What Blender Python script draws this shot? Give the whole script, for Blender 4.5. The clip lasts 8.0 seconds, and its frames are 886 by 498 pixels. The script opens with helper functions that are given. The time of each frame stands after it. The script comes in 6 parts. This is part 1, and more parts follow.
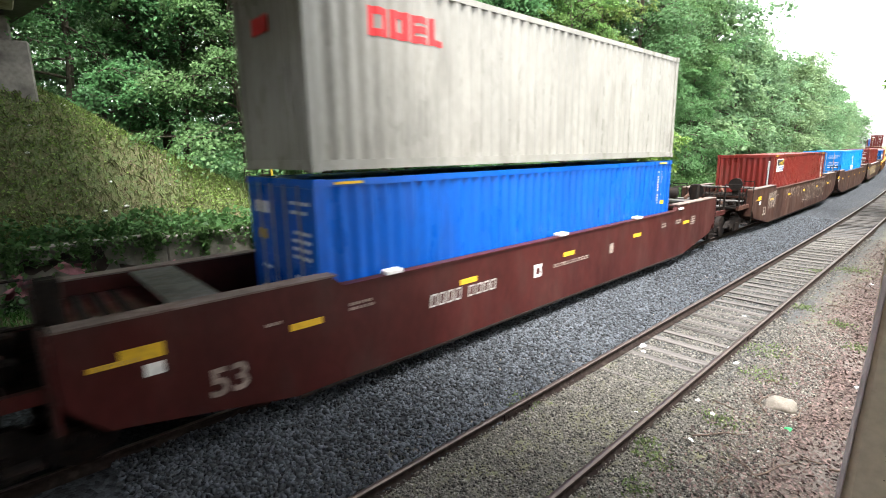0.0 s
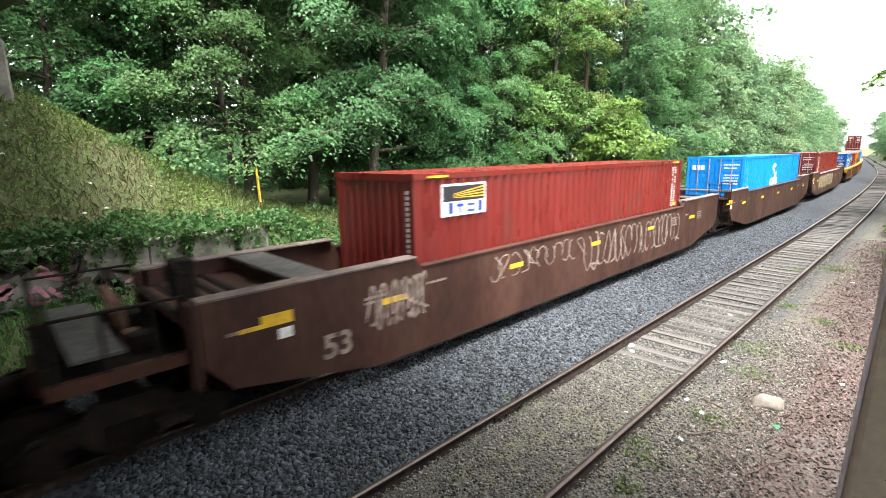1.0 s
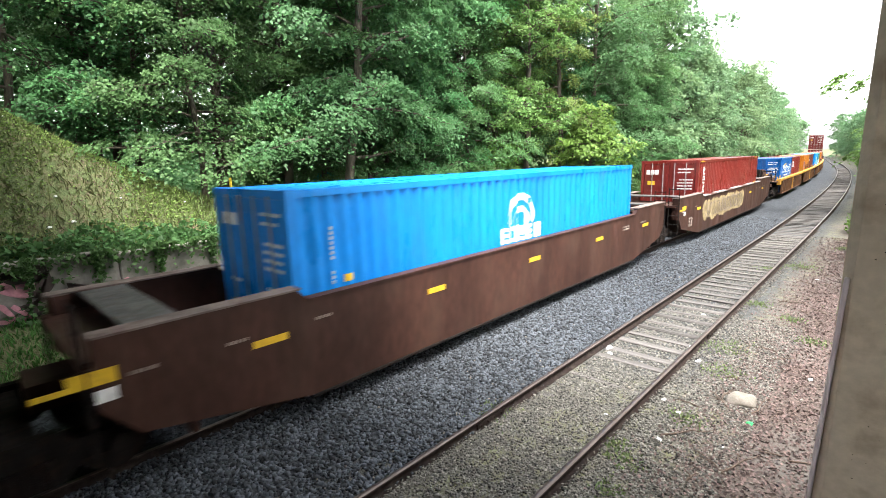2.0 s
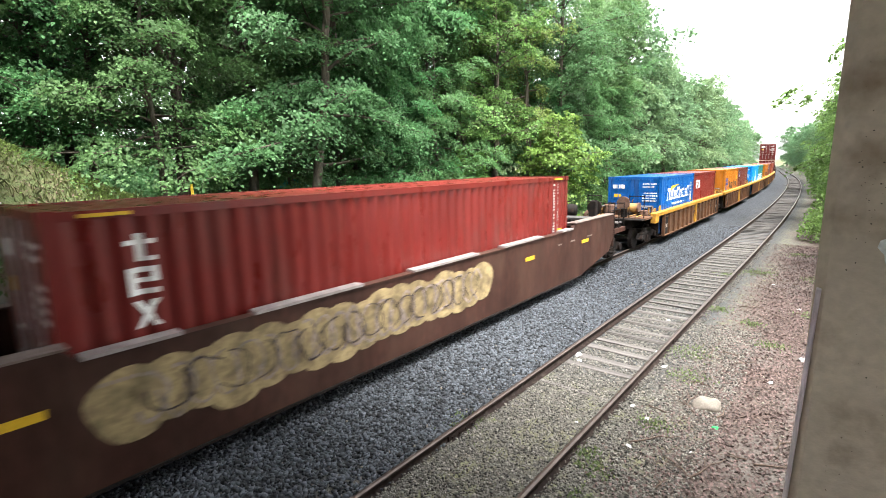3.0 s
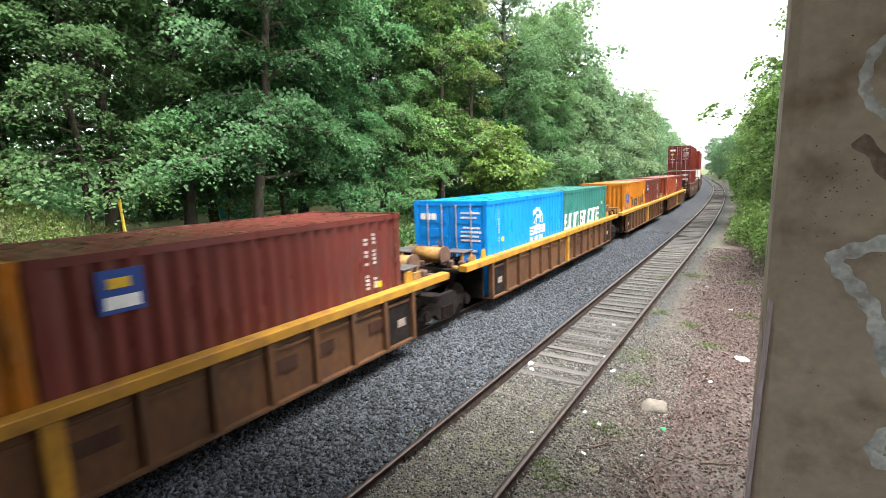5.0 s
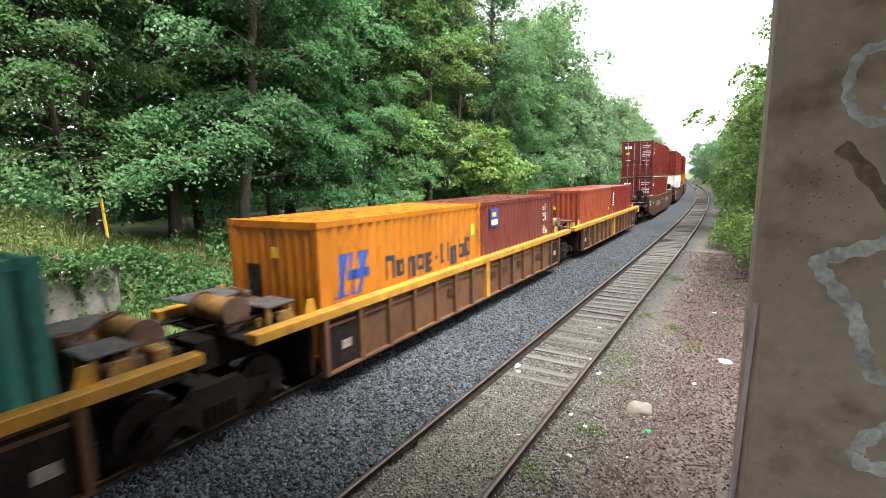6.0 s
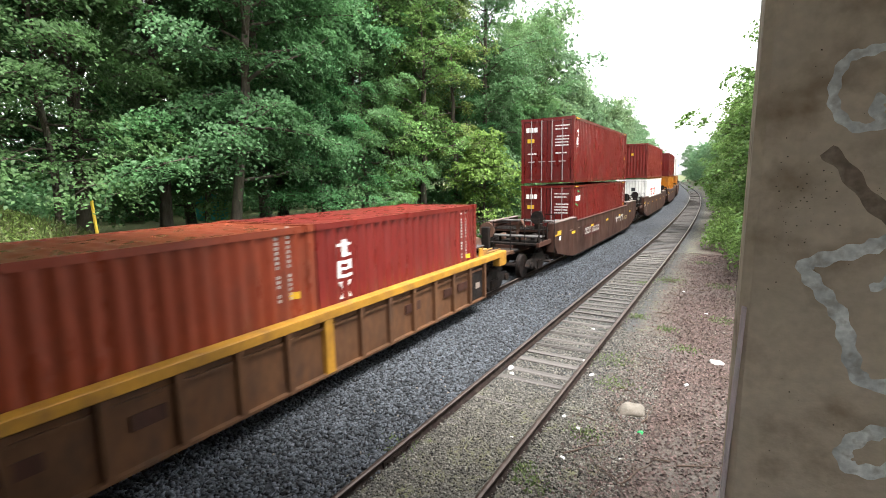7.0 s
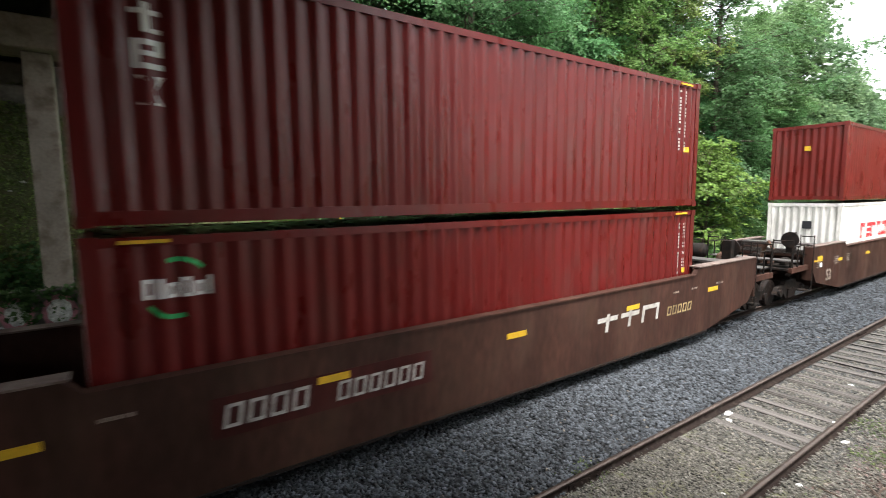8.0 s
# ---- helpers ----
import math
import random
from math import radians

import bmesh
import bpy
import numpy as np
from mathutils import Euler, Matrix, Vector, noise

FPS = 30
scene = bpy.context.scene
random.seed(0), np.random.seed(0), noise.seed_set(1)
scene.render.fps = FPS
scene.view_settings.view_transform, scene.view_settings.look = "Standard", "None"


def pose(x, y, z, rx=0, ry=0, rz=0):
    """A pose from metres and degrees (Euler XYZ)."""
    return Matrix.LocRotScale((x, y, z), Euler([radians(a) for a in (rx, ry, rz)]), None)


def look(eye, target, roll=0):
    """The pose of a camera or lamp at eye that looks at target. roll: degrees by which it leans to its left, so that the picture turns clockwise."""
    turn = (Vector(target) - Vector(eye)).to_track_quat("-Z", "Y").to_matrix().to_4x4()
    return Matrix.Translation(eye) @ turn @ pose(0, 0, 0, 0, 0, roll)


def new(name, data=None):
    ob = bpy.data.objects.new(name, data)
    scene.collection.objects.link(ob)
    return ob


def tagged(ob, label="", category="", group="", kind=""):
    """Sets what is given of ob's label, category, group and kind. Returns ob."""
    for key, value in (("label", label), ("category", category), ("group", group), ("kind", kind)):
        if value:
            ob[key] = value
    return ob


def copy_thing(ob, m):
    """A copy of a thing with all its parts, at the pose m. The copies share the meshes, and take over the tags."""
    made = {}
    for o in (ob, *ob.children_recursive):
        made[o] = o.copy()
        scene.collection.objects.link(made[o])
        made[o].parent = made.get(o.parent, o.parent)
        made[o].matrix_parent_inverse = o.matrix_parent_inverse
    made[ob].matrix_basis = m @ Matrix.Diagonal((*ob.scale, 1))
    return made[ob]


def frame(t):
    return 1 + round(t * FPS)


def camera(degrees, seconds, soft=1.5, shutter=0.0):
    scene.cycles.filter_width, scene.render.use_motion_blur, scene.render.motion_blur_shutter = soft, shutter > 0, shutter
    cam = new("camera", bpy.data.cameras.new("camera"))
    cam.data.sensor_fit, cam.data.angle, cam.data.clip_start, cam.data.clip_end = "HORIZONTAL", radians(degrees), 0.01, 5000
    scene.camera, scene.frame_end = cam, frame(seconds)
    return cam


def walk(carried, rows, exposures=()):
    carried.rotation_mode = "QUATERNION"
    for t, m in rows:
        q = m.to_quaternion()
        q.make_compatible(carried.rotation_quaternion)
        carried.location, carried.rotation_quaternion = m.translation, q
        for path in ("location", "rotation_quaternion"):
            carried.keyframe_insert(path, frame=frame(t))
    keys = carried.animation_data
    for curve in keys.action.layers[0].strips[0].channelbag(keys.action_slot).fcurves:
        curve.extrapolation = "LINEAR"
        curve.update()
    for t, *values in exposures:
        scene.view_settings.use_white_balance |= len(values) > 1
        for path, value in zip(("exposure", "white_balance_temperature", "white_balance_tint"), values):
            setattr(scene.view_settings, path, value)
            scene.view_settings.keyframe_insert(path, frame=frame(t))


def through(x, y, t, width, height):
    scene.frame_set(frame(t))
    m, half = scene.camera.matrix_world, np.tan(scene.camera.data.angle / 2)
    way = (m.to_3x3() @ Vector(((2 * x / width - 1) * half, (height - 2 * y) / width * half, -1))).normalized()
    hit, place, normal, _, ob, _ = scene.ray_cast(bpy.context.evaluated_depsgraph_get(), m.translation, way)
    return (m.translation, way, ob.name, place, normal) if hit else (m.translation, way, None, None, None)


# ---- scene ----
# ---- camera ----
cam = camera(85.51, 8.0, soft=0.75, shutter=0.13)
# seconds, eye x y z, yaw, pitch, roll
PATH = [
    (0.0, 3.391, -0.535, 3.710, 47.429, -11.312, 0.988),
    (0.5, 3.333, -0.523, 3.680, 46.572, -11.245, 0.951),
    (1.0, 3.324, -0.497, 3.679, 45.888, -11.114, 1.022),
    (1.5, 3.328, -0.519, 3.705, 44.637, -11.069, 1.166),
    (2.8, 3.328, -0.440, 3.738, 40.342, -9.781, 1.797),
    (3.0, 3.258, -0.426, 3.729, 39.521, -9.774, 1.366),
    (3.5, 3.162, -0.343, 3.765, 37.359, -9.559, 1.523),
    (4.0, 3.160, -0.314, 3.759, 35.778, -9.158, 1.480),
    (4.5, 3.159, -0.327, 3.749, 34.516, -9.087, 1.419),
    (4.7, 3.162, -0.353, 3.750, 33.908, -8.885, 1.675),
    (5.8, 3.147, -0.358, 3.771, 32.025, -8.556, 1.391),
    (6.0, 3.148, -0.350, 3.755, 31.751, -8.475, 1.276),
    (6.5, 3.158, -0.344, 3.758, 31.290, -8.409, 1.219),
    (7.0, 3.161, -0.333, 3.765, 31.060, -8.317, 1.244),
    (7.2, 3.181, -0.325, 3.778, 32.781, -8.285, 1.374),
    (7.5, 3.172, -0.307, 3.751, 39.215, -7.799, 0.967),
    (7.7, 3.162, -0.320, 3.758, 44.255, -7.216, 0.701),
    (7.9, 3.210, -0.350, 3.793, 51.271, -6.849, 0.472),
    (8.0, 3.217, -0.365, 3.766, 55.056, -6.283, 0.541),
]
walk(cam, [(r[0], pose(r[1], r[2], r[3], 90 + r[5], r[6], r[4])) for r in PATH], [(0.0, 3.12), (1.6, 3.25), (3.0, 3.18), (4.2, 2.92), (7.1, 2.75), (7.5, 2.72), (8.0, 2.55)])

# ---- world and light ----
world = bpy.data.worlds.new("overcast_sky")
scene.world = world
world.use_nodes = True
wn, wl = world.node_tree.nodes, world.node_tree.links
wn.clear()
sky = wn.new("ShaderNodeTexSky")
sky.sky_type, sky.sun_disc = "NISHITA", False
sky.sun_elevation, sky.sun_rotation = radians(67), radians(108)
sky.air_density, sky.dust_density, sky.ozone_density = 1.0, 2.0, 1.0
hsv = wn.new("ShaderNodeHueSaturation")
hsv.inputs["Saturation"].default_value = 0.12
bg = wn.new("ShaderNodeBackground")
bg.inputs["Strength"].default_value = 0.11
wout = wn.new("ShaderNodeOutputWorld")
wl.new(sky.outputs[0], hsv.inputs["Color"])
wl.new(hsv.outputs[0], bg.inputs["Color"])
wl.new(bg.outputs[0], wout.inputs["Surface"])
sun_data = bpy.data.lights.new("sun", "SUN")
sun_data.energy, sun_data.angle, sun_data.color = 1.5, radians(25), (1.0, 0.97, 0.93)
sun = new("sun", sun_data)
sun.matrix_world = look((24, -8, 60), (0, 0, 0))

# ---- materials ----


def mat(name, base, rough=0.7, metal=0.0, var=0.25, scale=2.0, fine=30.0, bump=0.15, stain=None, amount=0.4,
        stretch=(1, 1, 1), rand=0.0, island=0.0, spec=0.4, dist=0.01):
    """A node material: base colour with broad and fine variation, stains of another colour, and relief."""
    m = bpy.data.materials.new(name)
    m.use_nodes = True
    n, l = m.node_tree.nodes, m.node_tree.links
    b = n["Principled BSDF"]
    b.inputs["Roughness"].default_value, b.inputs["Metallic"].default_value = rough, metal
    b.inputs["Specular IOR Level"].default_value = spec
    tc = n.new("ShaderNodeTexCoord")
    mp = n.new("ShaderNodeMapping")
    mp.inputs["Scale"].default_value = stretch
    l.new(tc.outputs["Object"], mp.inputs["Vector"])

    def noise_tex(s, detail=5.0):
        t = n.new("ShaderNodeTexNoise")
        t.inputs["Scale"].default_value, t.inputs["Detail"].default_value = s, detail
        l.new(mp.outputs[0], t.inputs["Vector"])
        return t.outputs["Fac"]

    def ramp(src, lo, hi, a, c):
        r = n.new("ShaderNodeMapRange")
        r.inputs[1].default_value, r.inputs[2].default_value = lo, hi
        r.inputs[3].default_value, r.inputs[4].default_value = a, c
        l.new(src, r.inputs[0])
        return r.outputs[0]

    def mult(a, c):
        r = n.new("ShaderNodeMath")
        r.operation = "MULTIPLY"
        l.new(a, r.inputs[0])
        l.new(c, r.inputs[1])
        return r.outputs[0]

    value = mult(ramp(noise_tex(scale), 0.3, 0.7, 1 - var, 1 + var), ramp(noise_tex(fine), 0.3, 0.7, 1 - var * 0.6, 1 + var * 0.6))
    if rand:
        oi = n.new("ShaderNodeObjectInfo")
        value = mult(value, ramp(oi.outputs["Random"], 0, 1, 1 - rand, 1 + rand))
    if island:
        ge = n.new("ShaderNodeNewGeometry")
        value = mult(value, ramp(ge.outputs["Random Per Island"], 0, 1, 1 - island, 1 + island))
    mix = n.new("ShaderNodeVectorMath")
    mix.operation = "SCALE"
    mix.inputs[0].default_value = base[:3]
    l.new(value, mix.inputs["Scale"])
    colour = mix.outputs[0]
    if stain:
        sm = n.new("ShaderNodeMix")
        sm.data_type = "RGBA"
        sm.inputs["B"].default_value = (*stain, 1)
        l.new(colour, sm.inputs["A"])
        l.new(ramp(noise_tex(scale * 2.3, 8), 0.5, 0.72, 0, amount), sm.inputs["Factor"])
        colour = sm.outputs["Result"]
    l.new(colour, b.inputs["Base Color"])
    if bump:
        bp = n.new("ShaderNodeBump")
        bp.inputs["Strength"].default_value, bp.inputs["Distance"].default_value = bump, dist
        l.new(noise_tex(fine * 1.7, 6), bp.inputs["Height"])
        l.new(bp.outputs[0], b.inputs["Normal"])
    l.new(ramp(noise_tex(scale * 3), 0.3, 0.7, max(0, rough - 0.12), min(1, rough + 0.12)), b.inputs["Roughness"])
    return m


def leaf_mat(name, base, through=0.35, var=0.35):
    m = bpy.data.materials.new(name)
    m.use_nodes = True
    n, l = m.node_tree.nodes, m.node_tree.links
    b, out = n["Principled BSDF"], n["Material Output"]
    b.inputs["Roughness"].default_value = 0.5
    b.inputs["Specular IOR Level"].default_value = 0.22
    ge = n.new("ShaderNodeNewGeometry")
    oi = n.new("ShaderNodeObjectInfo")
    hs = n.new("ShaderNodeHueSaturation")
    hs.inputs["Color"].default_value = (*base, 1)
    for src, lo, hi, dst in ((ge.outputs["Random Per Island"], 1 - var, 1 + var, "Value"), (oi.outputs["Random"], 0.475, 0.52, "Hue")):
        r = n.new("ShaderNodeMapRange")
        r.inputs[3].default_value, r.inputs[4].default_value = lo, hi
        l.new(src, r.inputs[0])
        l.new(r.outputs[0], hs.inputs[dst])
    tr = n.new("ShaderNodeBsdfTranslucent")
    sh = n.new("ShaderNodeMixShader")
    sh.inputs[0].default_value = through
    l.new(hs.outputs[0], b.inputs["Base Color"])
    l.new(hs.outputs[0], tr.inputs["Color"])
    l.new(b.outputs[0], sh.inputs[1])
    l.new(tr.outputs[0], sh.inputs[2])
    l.new(sh.outputs[0], out.inputs["Surface"])
    return m


RUST = (0.12, 0.05, 0.025)
DIRT = (0.06, 0.05, 0.04)


def paint(name, base, amount=0.35, rough=0.33):
    return mat(name, base, rough, spec=0.34, var=0.16, scale=0.9, fine=14, bump=0.06, stain=DIRT, amount=amount, stretch=(1, 1, 0.35))


M = dict(
    oxide=mat("oxide_red_car_paint", (0.047, 0.0095, 0.008), 0.5, spec=0.25, var=0.3, scale=0.8, fine=12, bump=0.1, stain=DIRT, amount=0.25, stretch=(1, 1, 0.4)),
    oxide_dusty=mat("dusty_brown_car_paint", (0.042, 0.0175, 0.012), 0.6, spec=0.25, var=0.48, scale=0.7, fine=9, bump=0.1, stain=(0.070, 0.040, 0.027), amount=0.5, stretch=(1, 1, 0.4)),
    yellow=mat("worn_yellow_car_paint", (0.36, 0.178, 0.018), 0.6, var=0.2, scale=1.2, fine=12, bump=0.1, stain=RUST, amount=0.6),
    rusty_brown=mat("rust_brown_casting", (0.10, 0.055, 0.038), 0.85, var=0.4, scale=4, fine=20, bump=0.3, stain=RUST, amount=0.6),
    flange=mat("dusty_worn_flange_steel", (0.15, 0.115, 0.10), 0.8, var=0.35, scale=1.5, fine=14, bump=0.1, stain=(0.06, 0.025, 0.02), amount=0.7),
    rusty_yellow=mat("rusty_yellow_casting", (0.26, 0.14, 0.035), 0.7, var=0.4, scale=4, fine=20, bump=0.3, stain=RUST, amount=0.8),
    web=mat("dirty_tan_side_sheet", (0.088, 0.038, 0.015), 0.7, var=0.35, scale=0.9, fine=9, bump=0.1, stain=(0.035, 0.02, 0.014), amount=0.7, stretch=(1, 1, 0.5)),
    # grimy steel, its base blackened to carry the shade under the cars
    dark_steel=mat("grimy_shade_dark_steel", (0.011, 0.009, 0.008), 0.85, 0.0, spec=0.15, var=0.4, scale=3, fine=25, bump=0.2, stain=(0.04, 0.02, 0.012), amount=0.5),
    grey_steel=mat("grey_walkway_steel", (0.095, 0.09, 0.088), 0.6, 0.4, var=0.3, scale=3, fine=30, bump=0.15, stain=RUST, amount=0.3),
    # worn wheels, likewise blackened in colour for under-car shade
    wheel=mat("worn_shade_dark_wheel_steel", (0.012, 0.009, 0.008), 0.6, 0.2, spec=0.2, var=0.3, scale=4, fine=30, stain=(0.05, 0.026, 0.016), amount=0.5),
    rail=mat("rusty_rail_steel", (0.020, 0.013, 0.011), 0.75, 0.0, spec=0.15, var=0.3, scale=4, fine=40, stain=DIRT, amount=0.6),
    railtop=mat("worn_rail_head", (0.10, 0.078, 0.068), 0.42, 0.5, var=0.2, scale=3, fine=40, bump=0.05, stain=(0.11, 0.07, 0.05), amount=0.5),
    tie=mat("weathered_grey_timber", (0.088, 0.080, 0.074), 0.9, var=0.35, scale=3, fine=40, bump=0.6, stain=(0.05, 0.045, 0.04), amount=0.7, stretch=(0.25, 4, 2), rand=0.3),
    concrete=mat("stained_concrete", (0.30, 0.265, 0.215), 0.9, var=0.2, scale=1.3, fine=18, bump=0.25, stain=(0.11, 0.075, 0.045), amount=0.75),
    wall=mat("old_wall_concrete", (0.20, 0.185, 0.16), 0.9, var=0.3, scale=0.8, fine=10, bump=0.3, stain=(0.05, 0.05, 0.04), amount=0.8),
    # bridge concrete coloured darker to deepen the shade beneath the deck
    deck=mat("shade_darkened_bridge_concrete", (0.085, 0.078, 0.07), 0.9, var=0.3, scale=0.6, fine=8, bump=0.2, stain=(0.05, 0.04, 0.035), amount=0.6),
    bark=mat("maple_bark", (0.085, 0.068, 0.052), 0.95, var=0.4, scale=2, fine=14, bump=0.8, stain=(0.10, 0.12, 0.08), amount=0.3, stretch=(3, 3, 0.5), dist=0.03),
    white=mat("white_marking_paint", (0.72, 0.71, 0.68), 0.6, var=0.1, scale=3, fine=30, bump=0.0, stain=DIRT, amount=0.25),
    dull_white=mat("worn_white_stencil_paint", (0.42, 0.40, 0.37), 0.7, var=0.2, scale=5, fine=30, bump=0.0, stain=DIRT, amount=0.5),
    mark_yellow=mat("yellow_marking_paint", (0.62, 0.38, 0.02), 0.6, var=0.12, scale=3, fine=30, bump=0.0, stain=DIRT, amount=0.3),
    mark_black=mat("black_marking_paint", (0.02, 0.02, 0.025), 0.6, var=0.1, bump=0.0),
    mark_red=mat("red_marking_paint", (0.55, 0.03, 0.035), 0.6, var=0.1, bump=0.0),
    mark_blue=mat("dark_blue_marking_paint", (0.015, 0.05, 0.22), 0.6, var=0.1, bump=0.0),
    mark_green=mat("green_marking_paint", (0.03, 0.33, 0.10), 0.6, var=0.1, bump=0.0),
    pale_spray=mat("pale_spray_paint", (0.24, 0.19, 0.16), 0.7, var=0.45, scale=4, fine=20, bump=0.0),
    cream_spray=mat("cream_spray_paint", (0.29, 0.22, 0.11), 0.7, var=0.5, scale=3, fine=14, bump=0.0, stain=(0.12, 0.07, 0.05), amount=0.6),
    pink_spray=mat("pink_spray_paint", (0.50, 0.22, 0.26), 0.7, var=0.3, scale=3, fine=14, bump=0.0),
    white_spray=mat("white_spray_paint", (0.72, 0.74, 0.72), 0.7, var=0.3, scale=9, fine=40, bump=0.0, stain=(0.34, 0.30, 0.25), amount=0.8),
    stone=mat("grey_trap_rock", (0.047, 0.053, 0.061), 0.85, var=0.2, scale=6, fine=60, bump=0.2, island=0.9),
    pale_stone=mat("pale_field_stone", (0.175, 0.155, 0.130), 0.9, var=0.25, scale=6, fine=50, bump=0.4, island=0.3),
    litter=mat("brown_dead_leaves", (0.112, 0.078, 0.070), 0.85, var=0.2, scale=5, fine=30, bump=0.0, island=0.55),
    bank_litter=mat("tan_dead_stalks", (0.17, 0.115, 0.085), 0.85, var=0.2, scale=5, fine=30, bump=0.0, island=0.4),
    weed=leaf_mat("pale_weed_leaves", (0.150, 0.190, 0.080), 0.4, 0.4),
    twig=mat("dead_twig_bark", (0.085, 0.06, 0.045), 0.9, var=0.3, scale=8, fine=40, bump=0.3),
    spray_dark=mat("dark_spray_outline", (0.05, 0.035, 0.03), 0.7, var=0.3, bump=0.0),
    smudge=mat("brown_smudged_paint", (0.26, 0.20, 0.15), 0.9, var=0.35, scale=8, fine=40, bump=0.0, stain=(0.42, 0.34, 0.26), amount=0.9),
    paper=mat("dirty_white_paper", (0.66, 0.66, 0.64), 0.8, var=0.12, scale=6, fine=30, bump=0.1),
    teal_tarp=mat("teal_tarpaulin", (0.02, 0.22, 0.20), 0.6, var=0.15),
    # pale pinkish base holds the sky light that falls on the board
    board=mat("weathered_skylit_board", (0.68, 0.58, 0.59), 0.8, var=0.2, scale=4, fine=30, bump=0.3, stretch=(4, 4, 0.4)),
    pier=mat("stained_tan_pier_concrete", (0.60, 0.50, 0.38), 0.92, var=0.14, scale=2.2, fine=26, bump=0.35, stain=(0.20, 0.125, 0.065), amount=0.7),
    void=mat("dark_concrete_voids", (0.07, 0.055, 0.042), 0.95, var=0.2, bump=0.0),
    galv=mat("worn_galvanised_rod", (0.34, 0.30, 0.29), 0.5, 0.4, var=0.2, scale=4, fine=30, bump=0.05),
    post=mat("yellow_marker_post", (0.75, 0.50, 0.06), 0.6, var=0.1, bump=0.05),
    maple=leaf_mat("maple_leaves", (0.100, 0.218, 0.082), 0.52, 0.35),
    oak=leaf_mat("dark_oak_leaves", (0.088, 0.195, 0.080), 0.52, 0.35),
    # maple and oak leaves paled for far trees: distance haze put into the colour
    far_maple=leaf_mat("hazed_maple_leaves", (0.145, 0.245, 0.118), 0.48, 0.3),
    far_oak=leaf_mat("hazed_oak_leaves", (0.122, 0.212, 0.105), 0.48, 0.3),
    bright=leaf_mat("young_yellow_green_leaves", (0.135, 0.235, 0.05), 0.4),
    bush=leaf_mat("undergrowth_leaves", (0.075, 0.155, 0.052), 0.45),
    light=leaf_mat("light_green_leaves", (0.140, 0.235, 0.065), 0.46, 0.45),
    dry_grass=leaf_mat("dry_grass_blades", (0.135, 0.145, 0.06), 0.4, 0.5),
    gravel=mat("brown_grey_gravel", (0.115, 0.108, 0.094), 0.88, var=0.2, scale=6, fine=60, bump=0.2, island=0.85),
    verge=leaf_mat("fresh_verge_grass", (0.080, 0.185, 0.042), 0.4, 0.35),
    grass=leaf_mat("grass_blades", (0.115, 0.175, 0.062), 0.35),
)


def ground_material():
    m = bpy.data.materials.new("ground_soil_ballast_grass")
    m.use_nodes = True
    n, l = m.node_tree.nodes, m.node_tree.links
    b = n["Principled BSDF"]
    b.inputs["Roughness"].default_value = 0.92
    b.inputs["Specular IOR Level"].default_value = 0.25
    tc = n.new("ShaderNodeTexCoord")

    def tex(kind, s):
        t = n.new(kind)
        t.inputs["Scale"].default_value = s
        l.new(tc.outputs["Object"], t.inputs["Vector"])
        return t

    def two(fac, a, c):
        x = n.new("ShaderNodeMix")
        x.data_type = "RGBA"
        for key, v in (("A", a), ("B", c)):
            if isinstance(v, tuple):
                x.inputs[key].default_value = (*v, 1)
            else:
                l.new(v, x.inputs[key])
        l.new(fac, x.inputs["Factor"])
        return x.outputs["Result"]

    def contrast(src, lo, hi):
        r = n.new("ShaderNodeMapRange")
        r.inputs[1].default_value, r.inputs[2].default_value = lo, hi
        l.new(src, r.inputs[0])
        return r.outputs[0]

    def attribute(key):
        a = n.new("ShaderNodeAttribute")
        a.attribute_name = key
        return a.outputs["Fac"]

    broad, mid, fine = (tex("ShaderNodeTexNoise", s).outputs["Fac"] for s in (0.5, 4.0, 45.0))
    vor = tex("ShaderNodeTexVoronoi", 17.0)
    cell = n.new("ShaderNodeSeparateColor")
    l.new(vor.outputs["Color"], cell.inputs[0])
    stones = two(cell.outputs[0], (0.008, 0.009, 0.011), (0.060, 0.066, 0.075))
    soil = two(contrast(fine, 0.35, 0.65), (0.036, 0.034, 0.028), (0.150, 0.141, 0.119))
    soil = two(contrast(mid, 0.5, 0.75), soil, (0.15, 0.15, 0.085))
    soil = two(attribute("grey_bed"), soil, stones)
    leafy = two(contrast(fine, 0.35, 0.65), (0.026, 0.018, 0.015), (0.125, 0.090, 0.076))
    leafy = two(contrast(broad, 0.45, 0.65), leafy, (0.115, 0.10, 0.088))
    lawn = two(contrast(fine, 0.35, 0.65), (0.045, 0.066, 0.024), (0.125, 0.150, 0.060))
    lawn = two(contrast(mid, 0.45, 0.7), lawn, (0.112, 0.105, 0.052))
    colour = soil
    for key, c in (("ballast", stones), ("leafy", leafy), ("lawn", lawn)):
        colour = two(attribute(key), colour, c)
    l.new(colour, b.inputs["Base Color"])
    bp = n.new("ShaderNodeBump")
    bp.inputs["Strength"].default_value, bp.inputs["Distance"].default_value = 0.7, 0.03
    add = n.new("ShaderNodeMath")
    l.new(fine, add.inputs[0])
    l.new(vor.outputs["Distance"], add.inputs[1])
    l.new(add.outputs[0], bp.inputs["Height"])
    l.new(bp.outputs[0], b.inputs["Normal"])
    return m


M["ground"] = ground_material()

